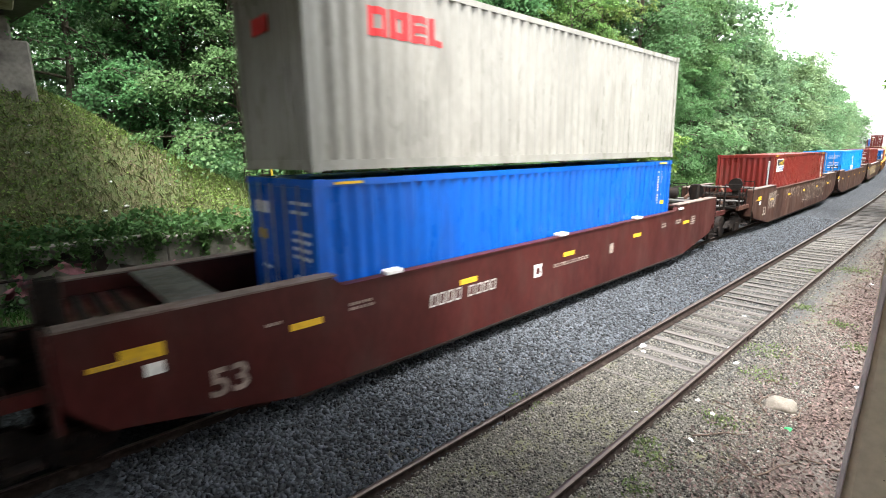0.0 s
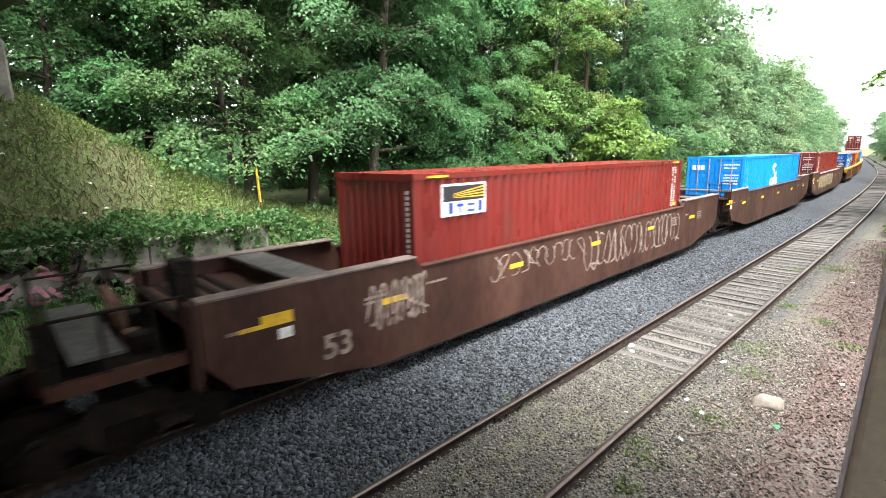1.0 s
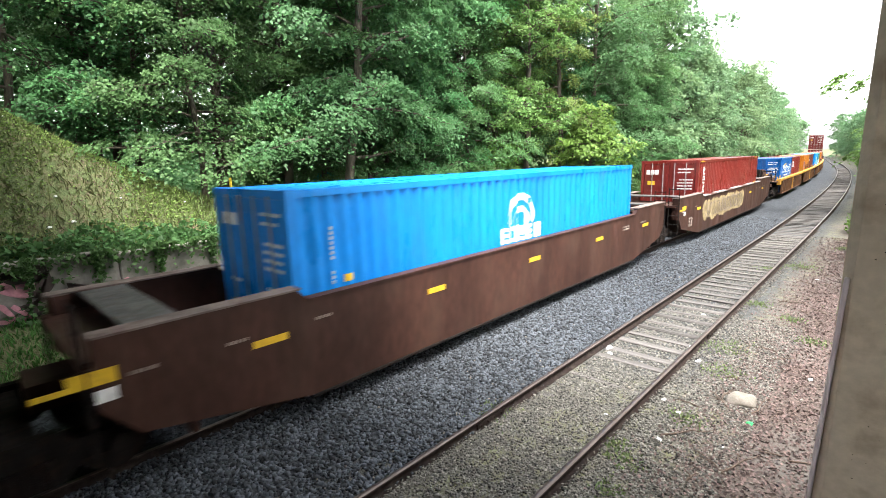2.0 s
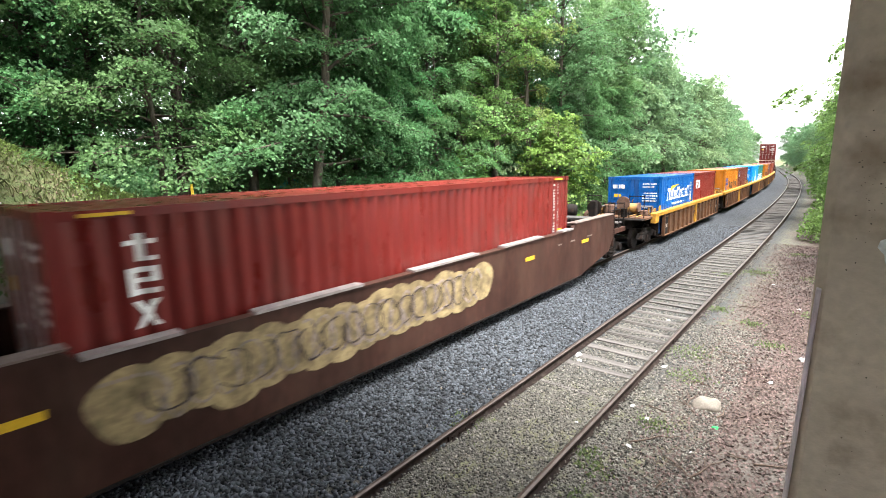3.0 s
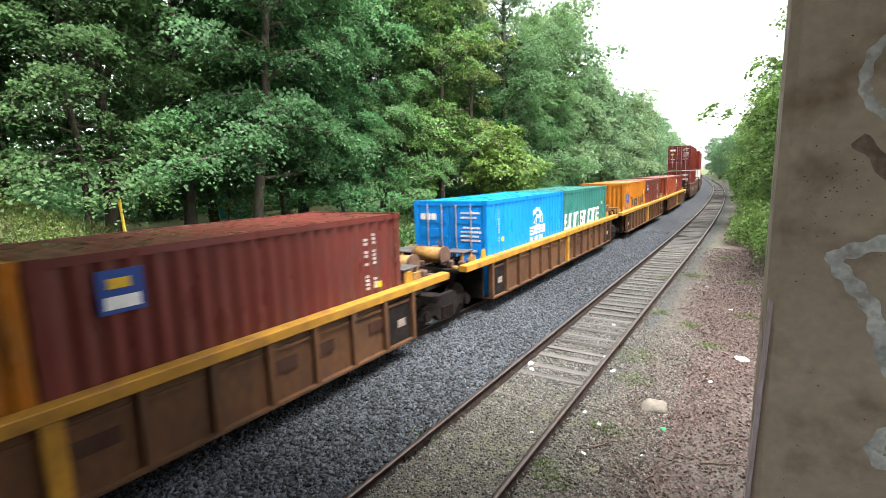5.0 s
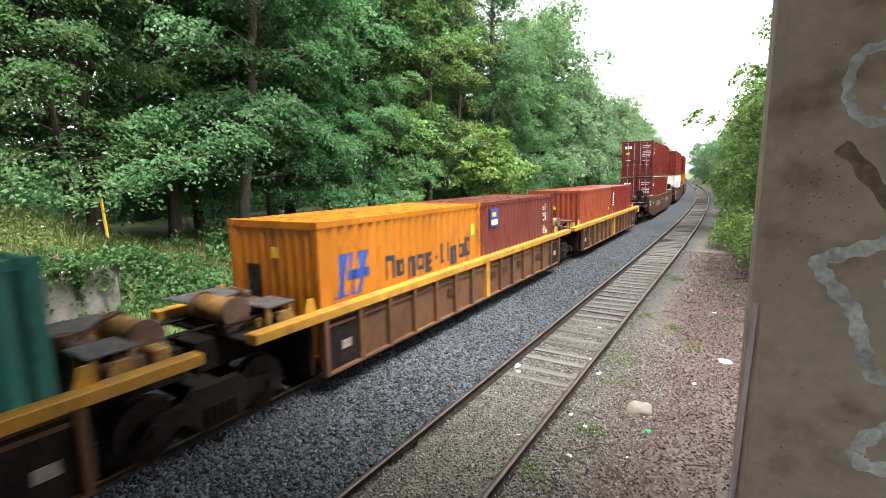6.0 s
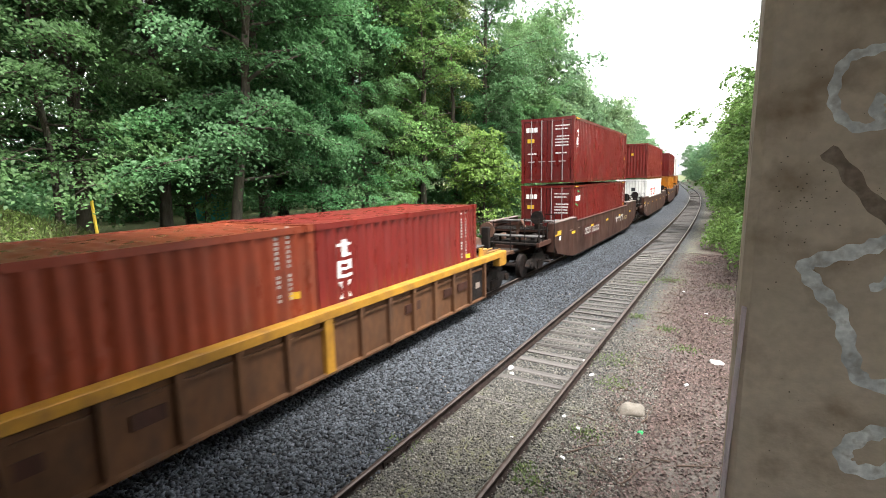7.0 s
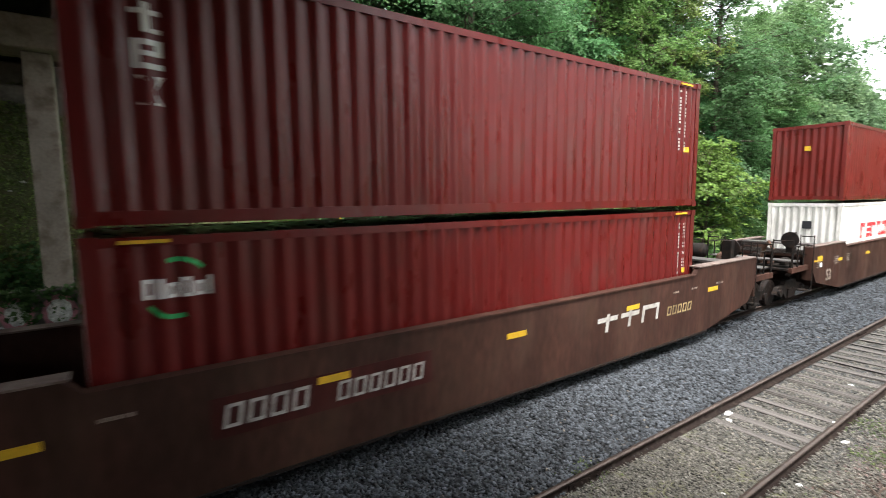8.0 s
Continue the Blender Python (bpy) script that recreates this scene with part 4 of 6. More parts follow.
def build_well_car(s, half, paint_mat, label, near_truck=True, far_truck=True, near_art=False, far_art=False, container_half=6.1, marks=None):
    """A well car: deep side sills, raised ends, end platforms over the trucks; origin at the rail top under its middle."""
    root = tagged(new("well_car"), label, "rail car", "cars of the train")
    xo = 1.45
    for side in (1, -1):
        # side sill: low in the middle, raised and cut back at the ends
        out = [(-half, 1.02), (-half, 1.84), (-container_half - 0.05, 1.84), (-container_half + 0.12, 1.68), (container_half - 0.12, 1.68), (container_half + 0.05, 1.84), (half, 1.84), (half, 1.02), (half - 0.35, 0.62), (half - 2.6, 0.20), (-half + 2.6, 0.20), (-half + 0.35, 0.62)]
        x0, x1 = sorted((side * xo, side * (xo - 0.12)))
        sill = part("side_sill", prism(out, x0, x1, "x"), paint_mat, root)
        lip = [(-half, -container_half), (container_half, half)]
        for a, b in lip:
            part("top_flange", box(*sorted((side * (xo + 0.02), side * (xo - 0.26))), a, b, 1.842, 1.868), M["flange"], sill, "dusty pale top flange")
        part("top_flange", box(*sorted((side * (xo + 0.025), side * (xo - 0.16))), -container_half + 0.12, container_half - 0.12, 1.66, 1.69), paint_mat, sill)
        # dark steel in place of car paint paints in the shade below the sill
        part("bottom_flange", box(*sorted((side * (xo + 0.03), side * (xo - 0.22))), -half + 2.6, half - 2.6, 0.17, 0.205), M["dark_steel"], sill)
    for k in range(-3, 4):
        part("floor_beam", box(-xo + 0.1, xo - 0.1, k * 2.1 - 0.15, k * 2.1 + 0.15, 0.22, 0.34), M["dark_steel"], root)
    for sy, truck, art in ((-1, near_truck, near_art), (1, far_truck, far_art)):
        # end bulkhead and platform over the truck
        w0 = container_half + 1.5
        part("end_bulkhead", box(-xo + 0.12, xo - 0.12, *sorted((sy * w0, sy * (w0 + 0.1))), 0.3, 1.55), paint_mat, root)
        part("end_platform", box(-xo + 0.12, xo - 0.12, *sorted((sy * w0, sy * (half + 0.1))), 1.50, 1.57), paint_mat, root)
        part("walkway", box(-1.28, 1.28, *sorted((sy * (w0 + 0.02), sy * (w0 + 0.62))), 1.80, 1.84), M["grey_steel"], root, "grey gridded steel walkway")
        part("centre_beam", box(-0.35, 0.35, *sorted((sy * w0, sy * (half + (0.5 if art else 1.6)))), 0.80, 1.14), paint_mat, root)
        for side in (-1, 1):
            x = side * 1.25
            part("end_post", box(x - 0.09, x + 0.09, *sorted((sy * (half - 0.25), sy * (half - 0.05))), 1.0, 1.84), paint_mat, root)
            for zz in (0.5, 0.85, 1.2, 1.55, 1.9, 2.2)[:6 if side > 0 else 4]:
                part("rung", rod((x - 0.17, sy * (half + 0.08), zz), (x + 0.19, sy * (half + 0.08), zz), 0.014, seg=5), M["dark_steel"], root)
            for xx in (x - 0.18, x + 0.2):
                part("ladder_stile", rod((xx, sy * (half + 0.08), 0.45), (xx, sy * (half + 0.08), 2.25 if side > 0 else 1.6), 0.016, seg=5), M["dark_steel"], root)
        if not art:
            part("coupler", box(-0.14, 0.14, *sorted((sy * (half + 1.55), sy * (half + 2.12))), 0.78, 1.02), M["dark_steel"], root, bevel=0.03)
            bm = rod((-0.9, sy * (half + 0.25), 0.7), (0.9, sy * (half + 0.25), 0.62), 0.022, seg=6)
            part("uncoupling_lever", bm, M["dark_steel"], root)
            part("air_hose", tube([(-0.4, sy * (half + 1.2), 0.75), (-0.35, sy * (half + 1.4), 0.5), (-0.2, sy * (half + 1.7), 0.45)], [0.03] * 3, 6), M["dark_steel"], root)
            if sy > 0:
                part("brake_cylinder", rod((-0.95, half - 0.45, 1.98), (0.25, half - 0.45, 1.98), 0.21, seg=16), M["dark_steel"], root, "long dark brake cylinder", smooth=True)
            part("end_deck", box(-1.25, 1.25, *sorted((sy * (half + 0.1), sy * (half + 1.5))), 1.16, 1.22), M["dark_steel"], root)
            part("crossover_walkway", box(-1.3, 1.3, *sorted((sy * (half + 0.75), sy * (half + 1.25))), 1.42, 1.46), M["grey_steel"], root, "dark gridded crossover walkway")
            for x in (-1.15, -0.4, 0.4, 1.15):
                part("walkway_leg", box(x - 0.035, x + 0.035, sy * (half + 1.0) - 0.04, sy * (half + 1.0) + 0.04, 1.22, 1.42), M["dark_steel"], root)
            for x in (-1.32, -0.75, 0.75, 1.32):
                part("handrail_post", rod((x, sy * (half + 1.4), 1.1), (x, sy * (half + 1.4), 2.15), 0.02, seg=6), M["dark_steel"], root)
            for x in (-1.32, 0.75):
                part("handrail", rod((x, sy * (half + 1.4), 2.12), (x + 0.57, sy * (half + 1.4), 2.12), 0.02, seg=6), M["dark_steel"], root)
            for k in range(5):
                part("deck_slat", box(-1.28, 1.28, sy * (half - 0.9 + k * 0.24) - 0.05, sy * (half - 0.9 + k * 0.24) + 0.05, 1.575, 1.60), M["dark_steel"], root)
            for x in (-1.3, 1.3):
                part("end_panel", box(x - 0.14, x + 0.15, *sorted((sy * (half + 0.02), sy * (half + 0.10))), 0.72, 1.84), paint_mat, root, bevel=0.015)
                part("side_step", box(x - 0.12, x + 0.12, *sorted((sy * (half + 0.2), sy * (half + 0.55))), 0.42, 0.46), M["dark_steel"], root)
                part("deck_edge", box(x - 0.05, x + 0.05, *sorted((sy * (half + 0.1), sy * (half + 1.5))), 1.10, 1.26), paint_mat, root)
                for d in (0.45, 0.95, 1.42):
                    part("railing_post", rod((x, sy * (half + d), 1.22), (x, sy * (half + d), 1.95), 0.022, seg=6), M["dark_steel"], root)
                part("handrail", rod((x, sy * (half + 0.1), 1.94), (x, sy * (half + 1.44), 1.94), 0.02, seg=6), M["dark_steel"], root)
            part("brake_lever", tube([(0.1, sy * (half + 0.55), 1.25), (0.18, sy * (half + 0.6), 1.75), (0.38, sy * (half + 0.75), 2.0), (0.5, sy * (half + 0.7), 1.75)], [0.06, 0.07, 0.06, 0.05], 7), M["rusty_brown"], root, "rust-pink brake lever")
            for k in range(5):
                x = -0.9 + k * 0.42
                part("brake_casting", box(x - 0.1, x + 0.1, *sorted((sy * (half + 0.3 + 0.12 * (k % 2)), sy * (half + 0.62))), 1.22, 1.40 + 0.07 * (k % 3)), M["rusty_brown"] if k % 2 else M["dark_steel"], root, bevel=0.03)
            part("brake_wheel", rod((0.75, sy * (half + 0.02), 2.05), (0.75, sy * (half + 0.07), 2.05), 0.27, seg=18), M["dark_steel"], root)
            part("brake_stand", box(0.62, 0.88, *sorted((sy * (half - 0.2), sy * (half + 0.02))), 1.57, 2.3), M["dark_steel"], root, bevel=0.02)
        if truck:
            build_truck(root, sy * (half + (0.9 if art else 0.75)))
    if marks:
        marks(root, half, xo + 0.003)
    RIDERS.append((root, s, 0.0))
    return root


def build_spine_unit(s, near_end, far_end, marks_seed):
    """One unit of a yellow-silled articulated container car with ribbed side sheets."""
    root = tagged(new("container_car"), "yellow-silled well car with dirty ribbed side sheets", "rail car", "cars of the train")
    hl = 7.55
    w = 6.2
    rng = random.Random(marks_seed)
    for side in (1, -1):
        xo = side * 1.45
        sill = part("side_sill", box(*sorted((xo, xo - side * 0.24)), -hl, hl, 1.27, 1.43), M["yellow"], root, "worn yellow top sill", bevel=0.012)
        web = part("side_sheet", box(*sorted((xo - side * 0.10, xo - side * 0.13)), -w, w, 0.30, 1.27), M["web"], root, "tan side sheet streaked with grime")
        part("bottom_flange", box(*sorted((xo, xo - side * 0.2)), -w, w, 0.27, 0.31), M["web"], web)
        for k in range(-7, 8):
            y = k * (2 * w - 0.1) / 14
            wide = 0.10 if k == 0 else 0.05
            part("rib", box(*sorted((xo - side * 0.005, xo - side * 0.10)), y - wide, y + wide, 0.31, 1.27), M["yellow"] if k == 0 else M["web"], web)
        for k in (-7, 6):
            y = (k + 0.5) * (2 * w - 0.1) / 14
            part("end_sheet", box(*sorted((xo - side * 0.085, xo - side * 0.10)), y - 0.38, y + 0.38, 0.32, 1.20), M["dark_steel"], web)
            part("stencil_plate", box(*sorted((xo - side * 0.079, xo - side * 0.085)), y - 0.02, y + 0.22, 0.62, 0.78), M["pale_spray"], web, "small pale stencil plate")
        for k in range(-7, 7):
            y = (k + 0.5) * (2 * w - 0.1) / 14
            part("stiffener", box(*sorted((xo - side * 0.06, xo - side * 0.10)), y - 0.36, y + 0.36, 1.10, 1.15), M["web"], web)
        for k in (-6.3, 6.3):
            part("corner_guide", prism([(k - 0.12, 1.43), (k + 0.12, 1.43), (k + 0.06, 1.66), (k - 0.06, 1.66)], *sorted((xo - side * 0.20, xo - side * 0.24)), "x"), M["yellow"], sill)
    for k in range(-3, 4):
        part("floor_beam", box(-1.3, 1.3, k * 2.0 - 0.15, k * 2.0 + 0.15, 0.24, 0.33), M["dark_steel"], root)
    for sy, last in ((-1, near_end), (1, far_end)):
        part("end_bulkhead", box(-1.2, 1.2, *sorted((sy * 6.25, sy * 6.33)), 0.3, 1.30), M["dark_steel"], root)
        part("end_deck", box(-1.2, 1.2, *sorted((sy * 6.33, sy * (hl - 0.05))), 1.22, 1.28), M["dark_steel"], root)
        part("centre_beam", box(-0.4, 0.4, *sorted((sy * 6.3, sy * (hl + (1.4 if last else 0.3)))), 0.75, 1.22), M["dark_steel"], root)
        # long walkway plates on legs along both edges of the end deck
        for a, b in ((-1.15, -0.35), (0.35, 1.0)):
            part("walkway", box(a, b, *sorted((sy * 6.42, sy * (hl - (0.12 if a < 0 else 0.55)))), 1.62, 1.655), M["grey_steel"], root, "grey gridded steel walkway", bevel=0.008)
            for x in (a + 0.06, b - 0.06):
                for d in (1.05, 0.62):
                    part("walkway_leg", box(x - 0.03, x + 0.03, sy * (hl - d) - 0.04, sy * (hl - d) + 0.04, 1.28, 1.62), M["rusty_yellow"], root)
        for x in (-1.05, 1.12):
            for y0 in (6.5,):
                part("end_bracket", prism([(sy * y0, 1.28), (sy * (y0 + 0.42), 1.28), (sy * (y0 + 0.32), 1.56), (sy * (y0 + 0.12), 1.56)], x - 0.03, x + 0.03, "x"), M["rusty_yellow"], root)
        part("brake_cylinder", rod((-0.25, sy * (hl - 0.28), 1.60), (0.62, sy * (hl - 0.28), 1.60), 0.21, seg=16), M["rusty_yellow"], root, "tan rust-stained brake cylinder", smooth=True)
        for x in (-0.25, 0.62):
            part("cylinder_flange", rod((x - 0.025, sy * (hl - 0.28), 1.60), (x + 0.025, sy * (hl - 0.28), 1.60), 0.245, seg=16), M["rusty_brown"], root)
        for k in range(9):
            x, y, z = rng.uniform(-1.1, 1.1), sy * rng.uniform(6.5, hl - 0.1), rng.uniform(1.30, 1.42)
            q = rng.uniform(0.07, 0.15)
            part("brake_casting", box(x - q, x + q, y - q * 0.8, y + q * 0.8, 1.28, z + q), M["rusty_brown"] if k % 3 else M["rusty_yellow"], root, bevel=0.03)
        for p, q in (((-1.0, 6.6, 1.42), (1.0, 6.75, 1.36)), ((-1.0, 6.9, 1.5), (0.9, 6.85, 1.45)), ((0.3, 6.4, 1.38), (0.35, hl + 0.3, 1.42)), ((-0.6, 6.4, 1.34), (-0.65, hl + 0.4, 1.36)), ((0.75, 6.5, 1.5), (0.7, hl, 1.44))):
            part("brake_pipe", rod((p[0], sy * p[1], p[2]), (q[0], sy * q[1], q[2]), 0.028, seg=6), M["dark_steel"], root)
        part("valve_box", box(0.05, 0.40, *sorted((sy * 6.55, sy * 6.85)), 1.28, 1.66), M["rusty_brown"], root, bevel=0.04)
        part("air_reservoir", rod((-0.28, sy * (hl - 1.1), 1.42), (-0.28, sy * (hl - 0.5), 1.42), 0.15, seg=12), M["rusty_yellow"], root, "rust-streaked yellow air tank", smooth=True)
        part("lever", tube([(0.15, sy * 6.6, 1.6), (0.2, sy * 6.9, 1.85), (0.32, sy * 7.15, 1.95)], [0.03, 0.03, 0.02], 6), M["rusty_brown"], root)
        part("valve_body", rod((-0.1, sy * 6.6, 1.3), (-0.1, sy * 6.6, 1.72), 0.12, seg=10), M["rusty_brown"], root)
        if last:
            part("coupler", box(-0.14, 0.14, *sorted((sy * (hl + 0.9), sy * (hl + 1.75))), 0.78, 1.02), M["dark_steel"], root, bevel=0.03)
            part("end_platform", box(-1.3, 1.3, *sorted((sy * hl, sy * (hl + 1.0))), 1.22, 1.30), M["web"], root)
            for x in (-1.2, -0.6, 0.6, 1.2):
                part("railing_post", rod((x, sy * (hl + 0.95), 1.3), (x, sy * (hl + 0.95), 2.25), 0.02, seg=6), M["dark_steel"], root)
            for x in (-1.2, 0.6):
                part("handrail", rod((x, sy * (hl + 0.95), 2.2), (x + 0.6, sy * (hl + 0.95), 2.2), 0.02, seg=6), M["dark_steel"], root)
            part("brake_stand", box(0.22, 0.5, *sorted((sy * (hl + 0.78), sy * (hl + 0.92))), 1.3, 2.05), M["dark_steel"], root, bevel=0.03)
            part("hand_brake", rod((0.36, sy * (hl + 0.92), 1.92), (0.36, sy * (hl + 1.0), 1.92), 0.27, seg=18), M["rusty_brown"], root, "round rust-brown hand brake wheel")
            part("brake_gear", box(-0.45, -0.1, *sorted((sy * (hl + 0.6), sy * (hl + 0.95))), 1.3, 1.85), M["rusty_brown"], root, bevel=0.06)
            part("crossover_walkway", box(-1.3, 1.3, *sorted((sy * (hl + 1.02), sy * (hl + 1.45))), 1.24, 1.28), M["dark_steel"], root)
            for x in (-1.33, 1.33):
                part("sill_end", box(x - 0.12, x + 0.12, *sorted((sy * (hl - 0.42), sy * (hl + 0.06))), 1.0, 1.44), M["yellow"], root, "worn yellow end block of the sill", bevel=0.02)
            for x in (-0.75, -0.45, 0.55, 0.85):
                part("brake_pipe", rod((x, sy * 6.9, 1.34), (x, sy * (hl + 0.9), 1.33), 0.024, seg=6), M["rusty_yellow"], root)
            build_truck(root, sy * (hl - 0.1))
    if not near_end:
        build_truck(root, -hl - 0.4)
    bm = bmesh.new()
    for k in range(6):
        y = rng.uniform(-5, 5)
        box(1.37, 1.385, y, y + rng.uniform(0.25, 0.6), 0.75, 0.95, bm)
    tagged(part("stencil_block", bm, M["oxide_dusty"], root, "faded stencil marks"), kind="stuff")
    RIDERS.append((root, s, 0.0))
    return root


def number_bars(root, x, y0, y1, z0, z1, count, material):
    w = (y1 - y0) / (count * 1.3)
    for k in range(count):
        bm = bmesh.new()
        y = y0 + k * w * 1.3
        t = w * 0.23
        for q in ((y, y + t, z0, z1), (y + w - t, y + w, z0, z1), (y + t, y + w - t, z0, z0 + t * 0.9), (y + t, y + w - t, z1 - t * 0.9, z1)):
            sheet(bm, *q, lambda yy: x, 0.15, z0)
        part("number_bar", bm, material, root, "white number bar")


def lettering(root, text, x, y, z, size, material):
    cu = bpy.data.curves.new("lettering", "FONT")
    cu.body, cu.size, cu.extrude, cu.offset = text, size, 0.002, 0.012
    cu.materials.append(material)
    ob = new("lettering", cu)
    ob.parent = root
    ob.matrix_basis = pose(x + 0.003, y, z, 90, 0, 90)
    return ob


def plain_marks(seed, extra=None, size_mark=True):
    def draw(root, half, x):
        rng = random.Random(seed)
        for y, w in ((-6.86, 0.5), (-3.55, 0.45), (-0.2, 0.45), (3.2, 0.45), (6.6, 0.5)):
            plate(root, "reflector", x, y, y + w, 1.19, 1.29, M["mark_yellow"], "worn yellow reflector strip")
        plate(root, "end_patch", x, -8.85, -8.4, 1.33, 1.5, M["mark_yellow"], "yellow patch at the car's end")
        plate(root, "end_patch", x, -9.15, -8.852, 1.33, 1.39, M["mark_yellow"], "yellow strip beside the end patch")
        plate(root, "end_patch", x, -8.62, -8.42, 1.12, 1.27, M["white"], "small white plate at the car's end")
        bm = bmesh.new()
        for y in (-half + 0.3, -7.2, -5.9, 5.0, half - 3.4, half - 2.2):
            wide = rng.uniform(0.22, 0.45)
            for r in range(rng.choice((1, 1, 2, 4))):
                k = y
                while k < y + wide:
                    w = rng.uniform(0.03, 0.07)
                    sheet(bm, k, k + w, 1.34 - r * 0.075, 1.385 - r * 0.075, lambda yy: x)
                    k += w + 0.018
        tagged(part("stencil_block", bm, M["pale_spray"], root, "small pale stencil marks"), kind="stuff")
        if size_mark:
            lettering(root, "53", x, -7.97, 0.61, 0.52, M["pale_spray"])
        if extra:
            extra(root, half, x)
    return draw


def extra_numbers(root, half, x):
    number_bars(root, x, -4.3, -3.5, 0.93, 1.16, 4, M["dull_white"])
    number_bars(root, x, -3.35, -2.53, 0.93, 1.14, 4, M["dull_white"])
    plate(root, "data_plate", x, -1.3, -1.05, 0.9, 1.18, M["white"], "small white data plate")
    plate(root, "data_plate", x + 0.004, -1.24, -1.11, 0.97, 1.1, M["oxide"])
    plate(root, "data_plate", x, 1.9, 2.1, 0.95, 1.2, M["pale_spray"])
    number_bars(root, x, -0.6, 0.9, 1.0, 1.08, 14, M["pale_spray"])
    for y in (-5.2, -0.4, 3.3, 6.15):
        part("lashing_plate", box(1.30, 1.50, y, y + 0.32, 1.69, 1.76), M["white"], root, "pale guide block on the sill", bevel=0.015)


def extra_dark_patch(root, half, x):
    plate(root, "paint_patch", x - 0.002, -4.85, -1.75, 0.82, 1.32, M["oxide"], "darker repaint behind the number")
    number_bars(root, x + 0.002, -4.72, -3.64, 0.93, 1.22, 4, M["dull_white"])
    number_bars(root, x + 0.002, -3.3, -1.88, 0.91, 1.17, 6, M["dull_white"])
    word(root, lambda y: x, 2.2, 4.38, 0.85, 1.22, ((1, 0, 1, T_), (1, 0, 1, T_), (1, 0, 1, N_)), M["dull_white"], slant=0.15, label="bold white brand shape")
    number_bars(root, x, 4.75, 5.85, 0.85, 1.06, 5, M["cream_spray"])


def scribble(root, x, y0, y1, z0, z1, count, width, material, seed, label=""):
    rng = random.Random(seed)
    for k in range(count):
        cy = y0 + (y1 - y0) * (k + 0.5) / count
        w, h = (y1 - y0) / count * 0.75, (z1 - z0) / 2
        cz = (z0 + z1) / 2
        a0 = rng.uniform(0, 6.28)
        turn = rng.choice((-1, 1)) * rng.uniform(3.2, 5.8)
        pts = [(cy + w * rng.uniform(0.6, 1.0) * math.cos(a0 + turn * i / 6), cz + h * rng.uniform(0.75, 1.0) * math.sin(a0 + turn * i / 6)) for i in range(7)]
        if rng.random() < 0.4:
            pts.append((pts[-1][0] + rng.uniform(-0.3, 0.5), z0 + rng.uniform(0, 0.2)))
        part("spray_line", stroke(bmesh.new(), pts, width * rng.uniform(0.7, 1.2), x, 0.002 + 0.0006 * k, "x"), material, root, label)


def extra_pale_graffiti(root, half, x):
    scribble(root, x, -4.2, -0.6, 1.0, 1.55, 11, 0.032, M["pale_spray"], 3, "thin pale graffiti line")
    scribble(root, x, -0.5, 5.6, 0.55, 1.58, 19, 0.042, M["pale_spray"], 4, "broad pale graffiti line")
    scribble(root, x, -7.1, -5.9, 0.8, 1.6, 11, 0.04, M["pale_spray"], 5)


def extra_cream_graffiti(root, half, x):
    rng = random.Random(9)
    k = 0
    y = -5.6
    while y < 1.3:
        r = rng.uniform(0.34, 0.46)
        bm = bmesh.new()
        z = 1.07 + rng.uniform(-0.06, 0.04)
        bm.faces.new([bm.verts.new((x + 0.002 + 0.0006 * k, y + r * 1.15 * math.cos(a) * (1 + 0.1 * math.sin(3 * a)), min(z + r * 1.15 * math.sin(a), 1.58))) for a in (2 * math.pi * i / 22 for i in range(22))])
        part("spray_fill", bm, M["cream_spray"], root, "cream bubble of graffiti")
        y += r * 1.1
        k += 1
    scribble(root, x + 0.014, -5.6, 1.2, 0.70, 1.42, 22, 0.045, M["pale_spray"], 10, "thin pale graffiti outline")
    scribble(root, x + 0.024, -5.4, 1.0, 0.76, 1.38, 16, 0.024, M["spray_dark"], 11, "thin dark graffiti outline")
    for a, b in ((-6.0, -5.0), (-4.05, -2.15), (-0.92, 1.15), (2.2, 4.1), (5.2, 5.9)):
        part("lashing_ledge", box(1.28, 1.49, a, b, 1.692, 1.735), M["galv"], root, "pale ledge strip on the sill")


P = dict(
    cream=paint("cream_grey_container_paint", (0.255, 0.247, 0.222), 0.3),
    blue=paint("bright_blue_container_paint", (0.002, 0.080, 0.40), 0.15),
    deep_blue=paint("deep_blue_container_paint", (0.003, 0.070, 0.26), 0.3),
    sky=paint("sky_blue_container_paint", (0.005, 0.20, 0.60), 0.12),
    red=paint("brick_red_container_paint", (0.138, 0.016, 0.013), 0.3),
    maroon=paint("maroon_container_paint", (0.105, 0.009, 0.008), 0.3),
    brown=paint("red_brown_container_paint", (0.105, 0.024, 0.019), 0.4),
    orange=paint("orange_container_paint", (0.36, 0.120, 0.010), 0.5),
    rust_orange=paint("faded_orange_red_container_paint", (0.20, 0.040, 0.019), 0.35),
    teal=paint("teal_container_paint", (0.028, 0.14, 0.12), 0.35),
    white=paint("white_container_paint", (0.72, 0.70, 0.66), 0.35),
)
WELL_Z = 0.35
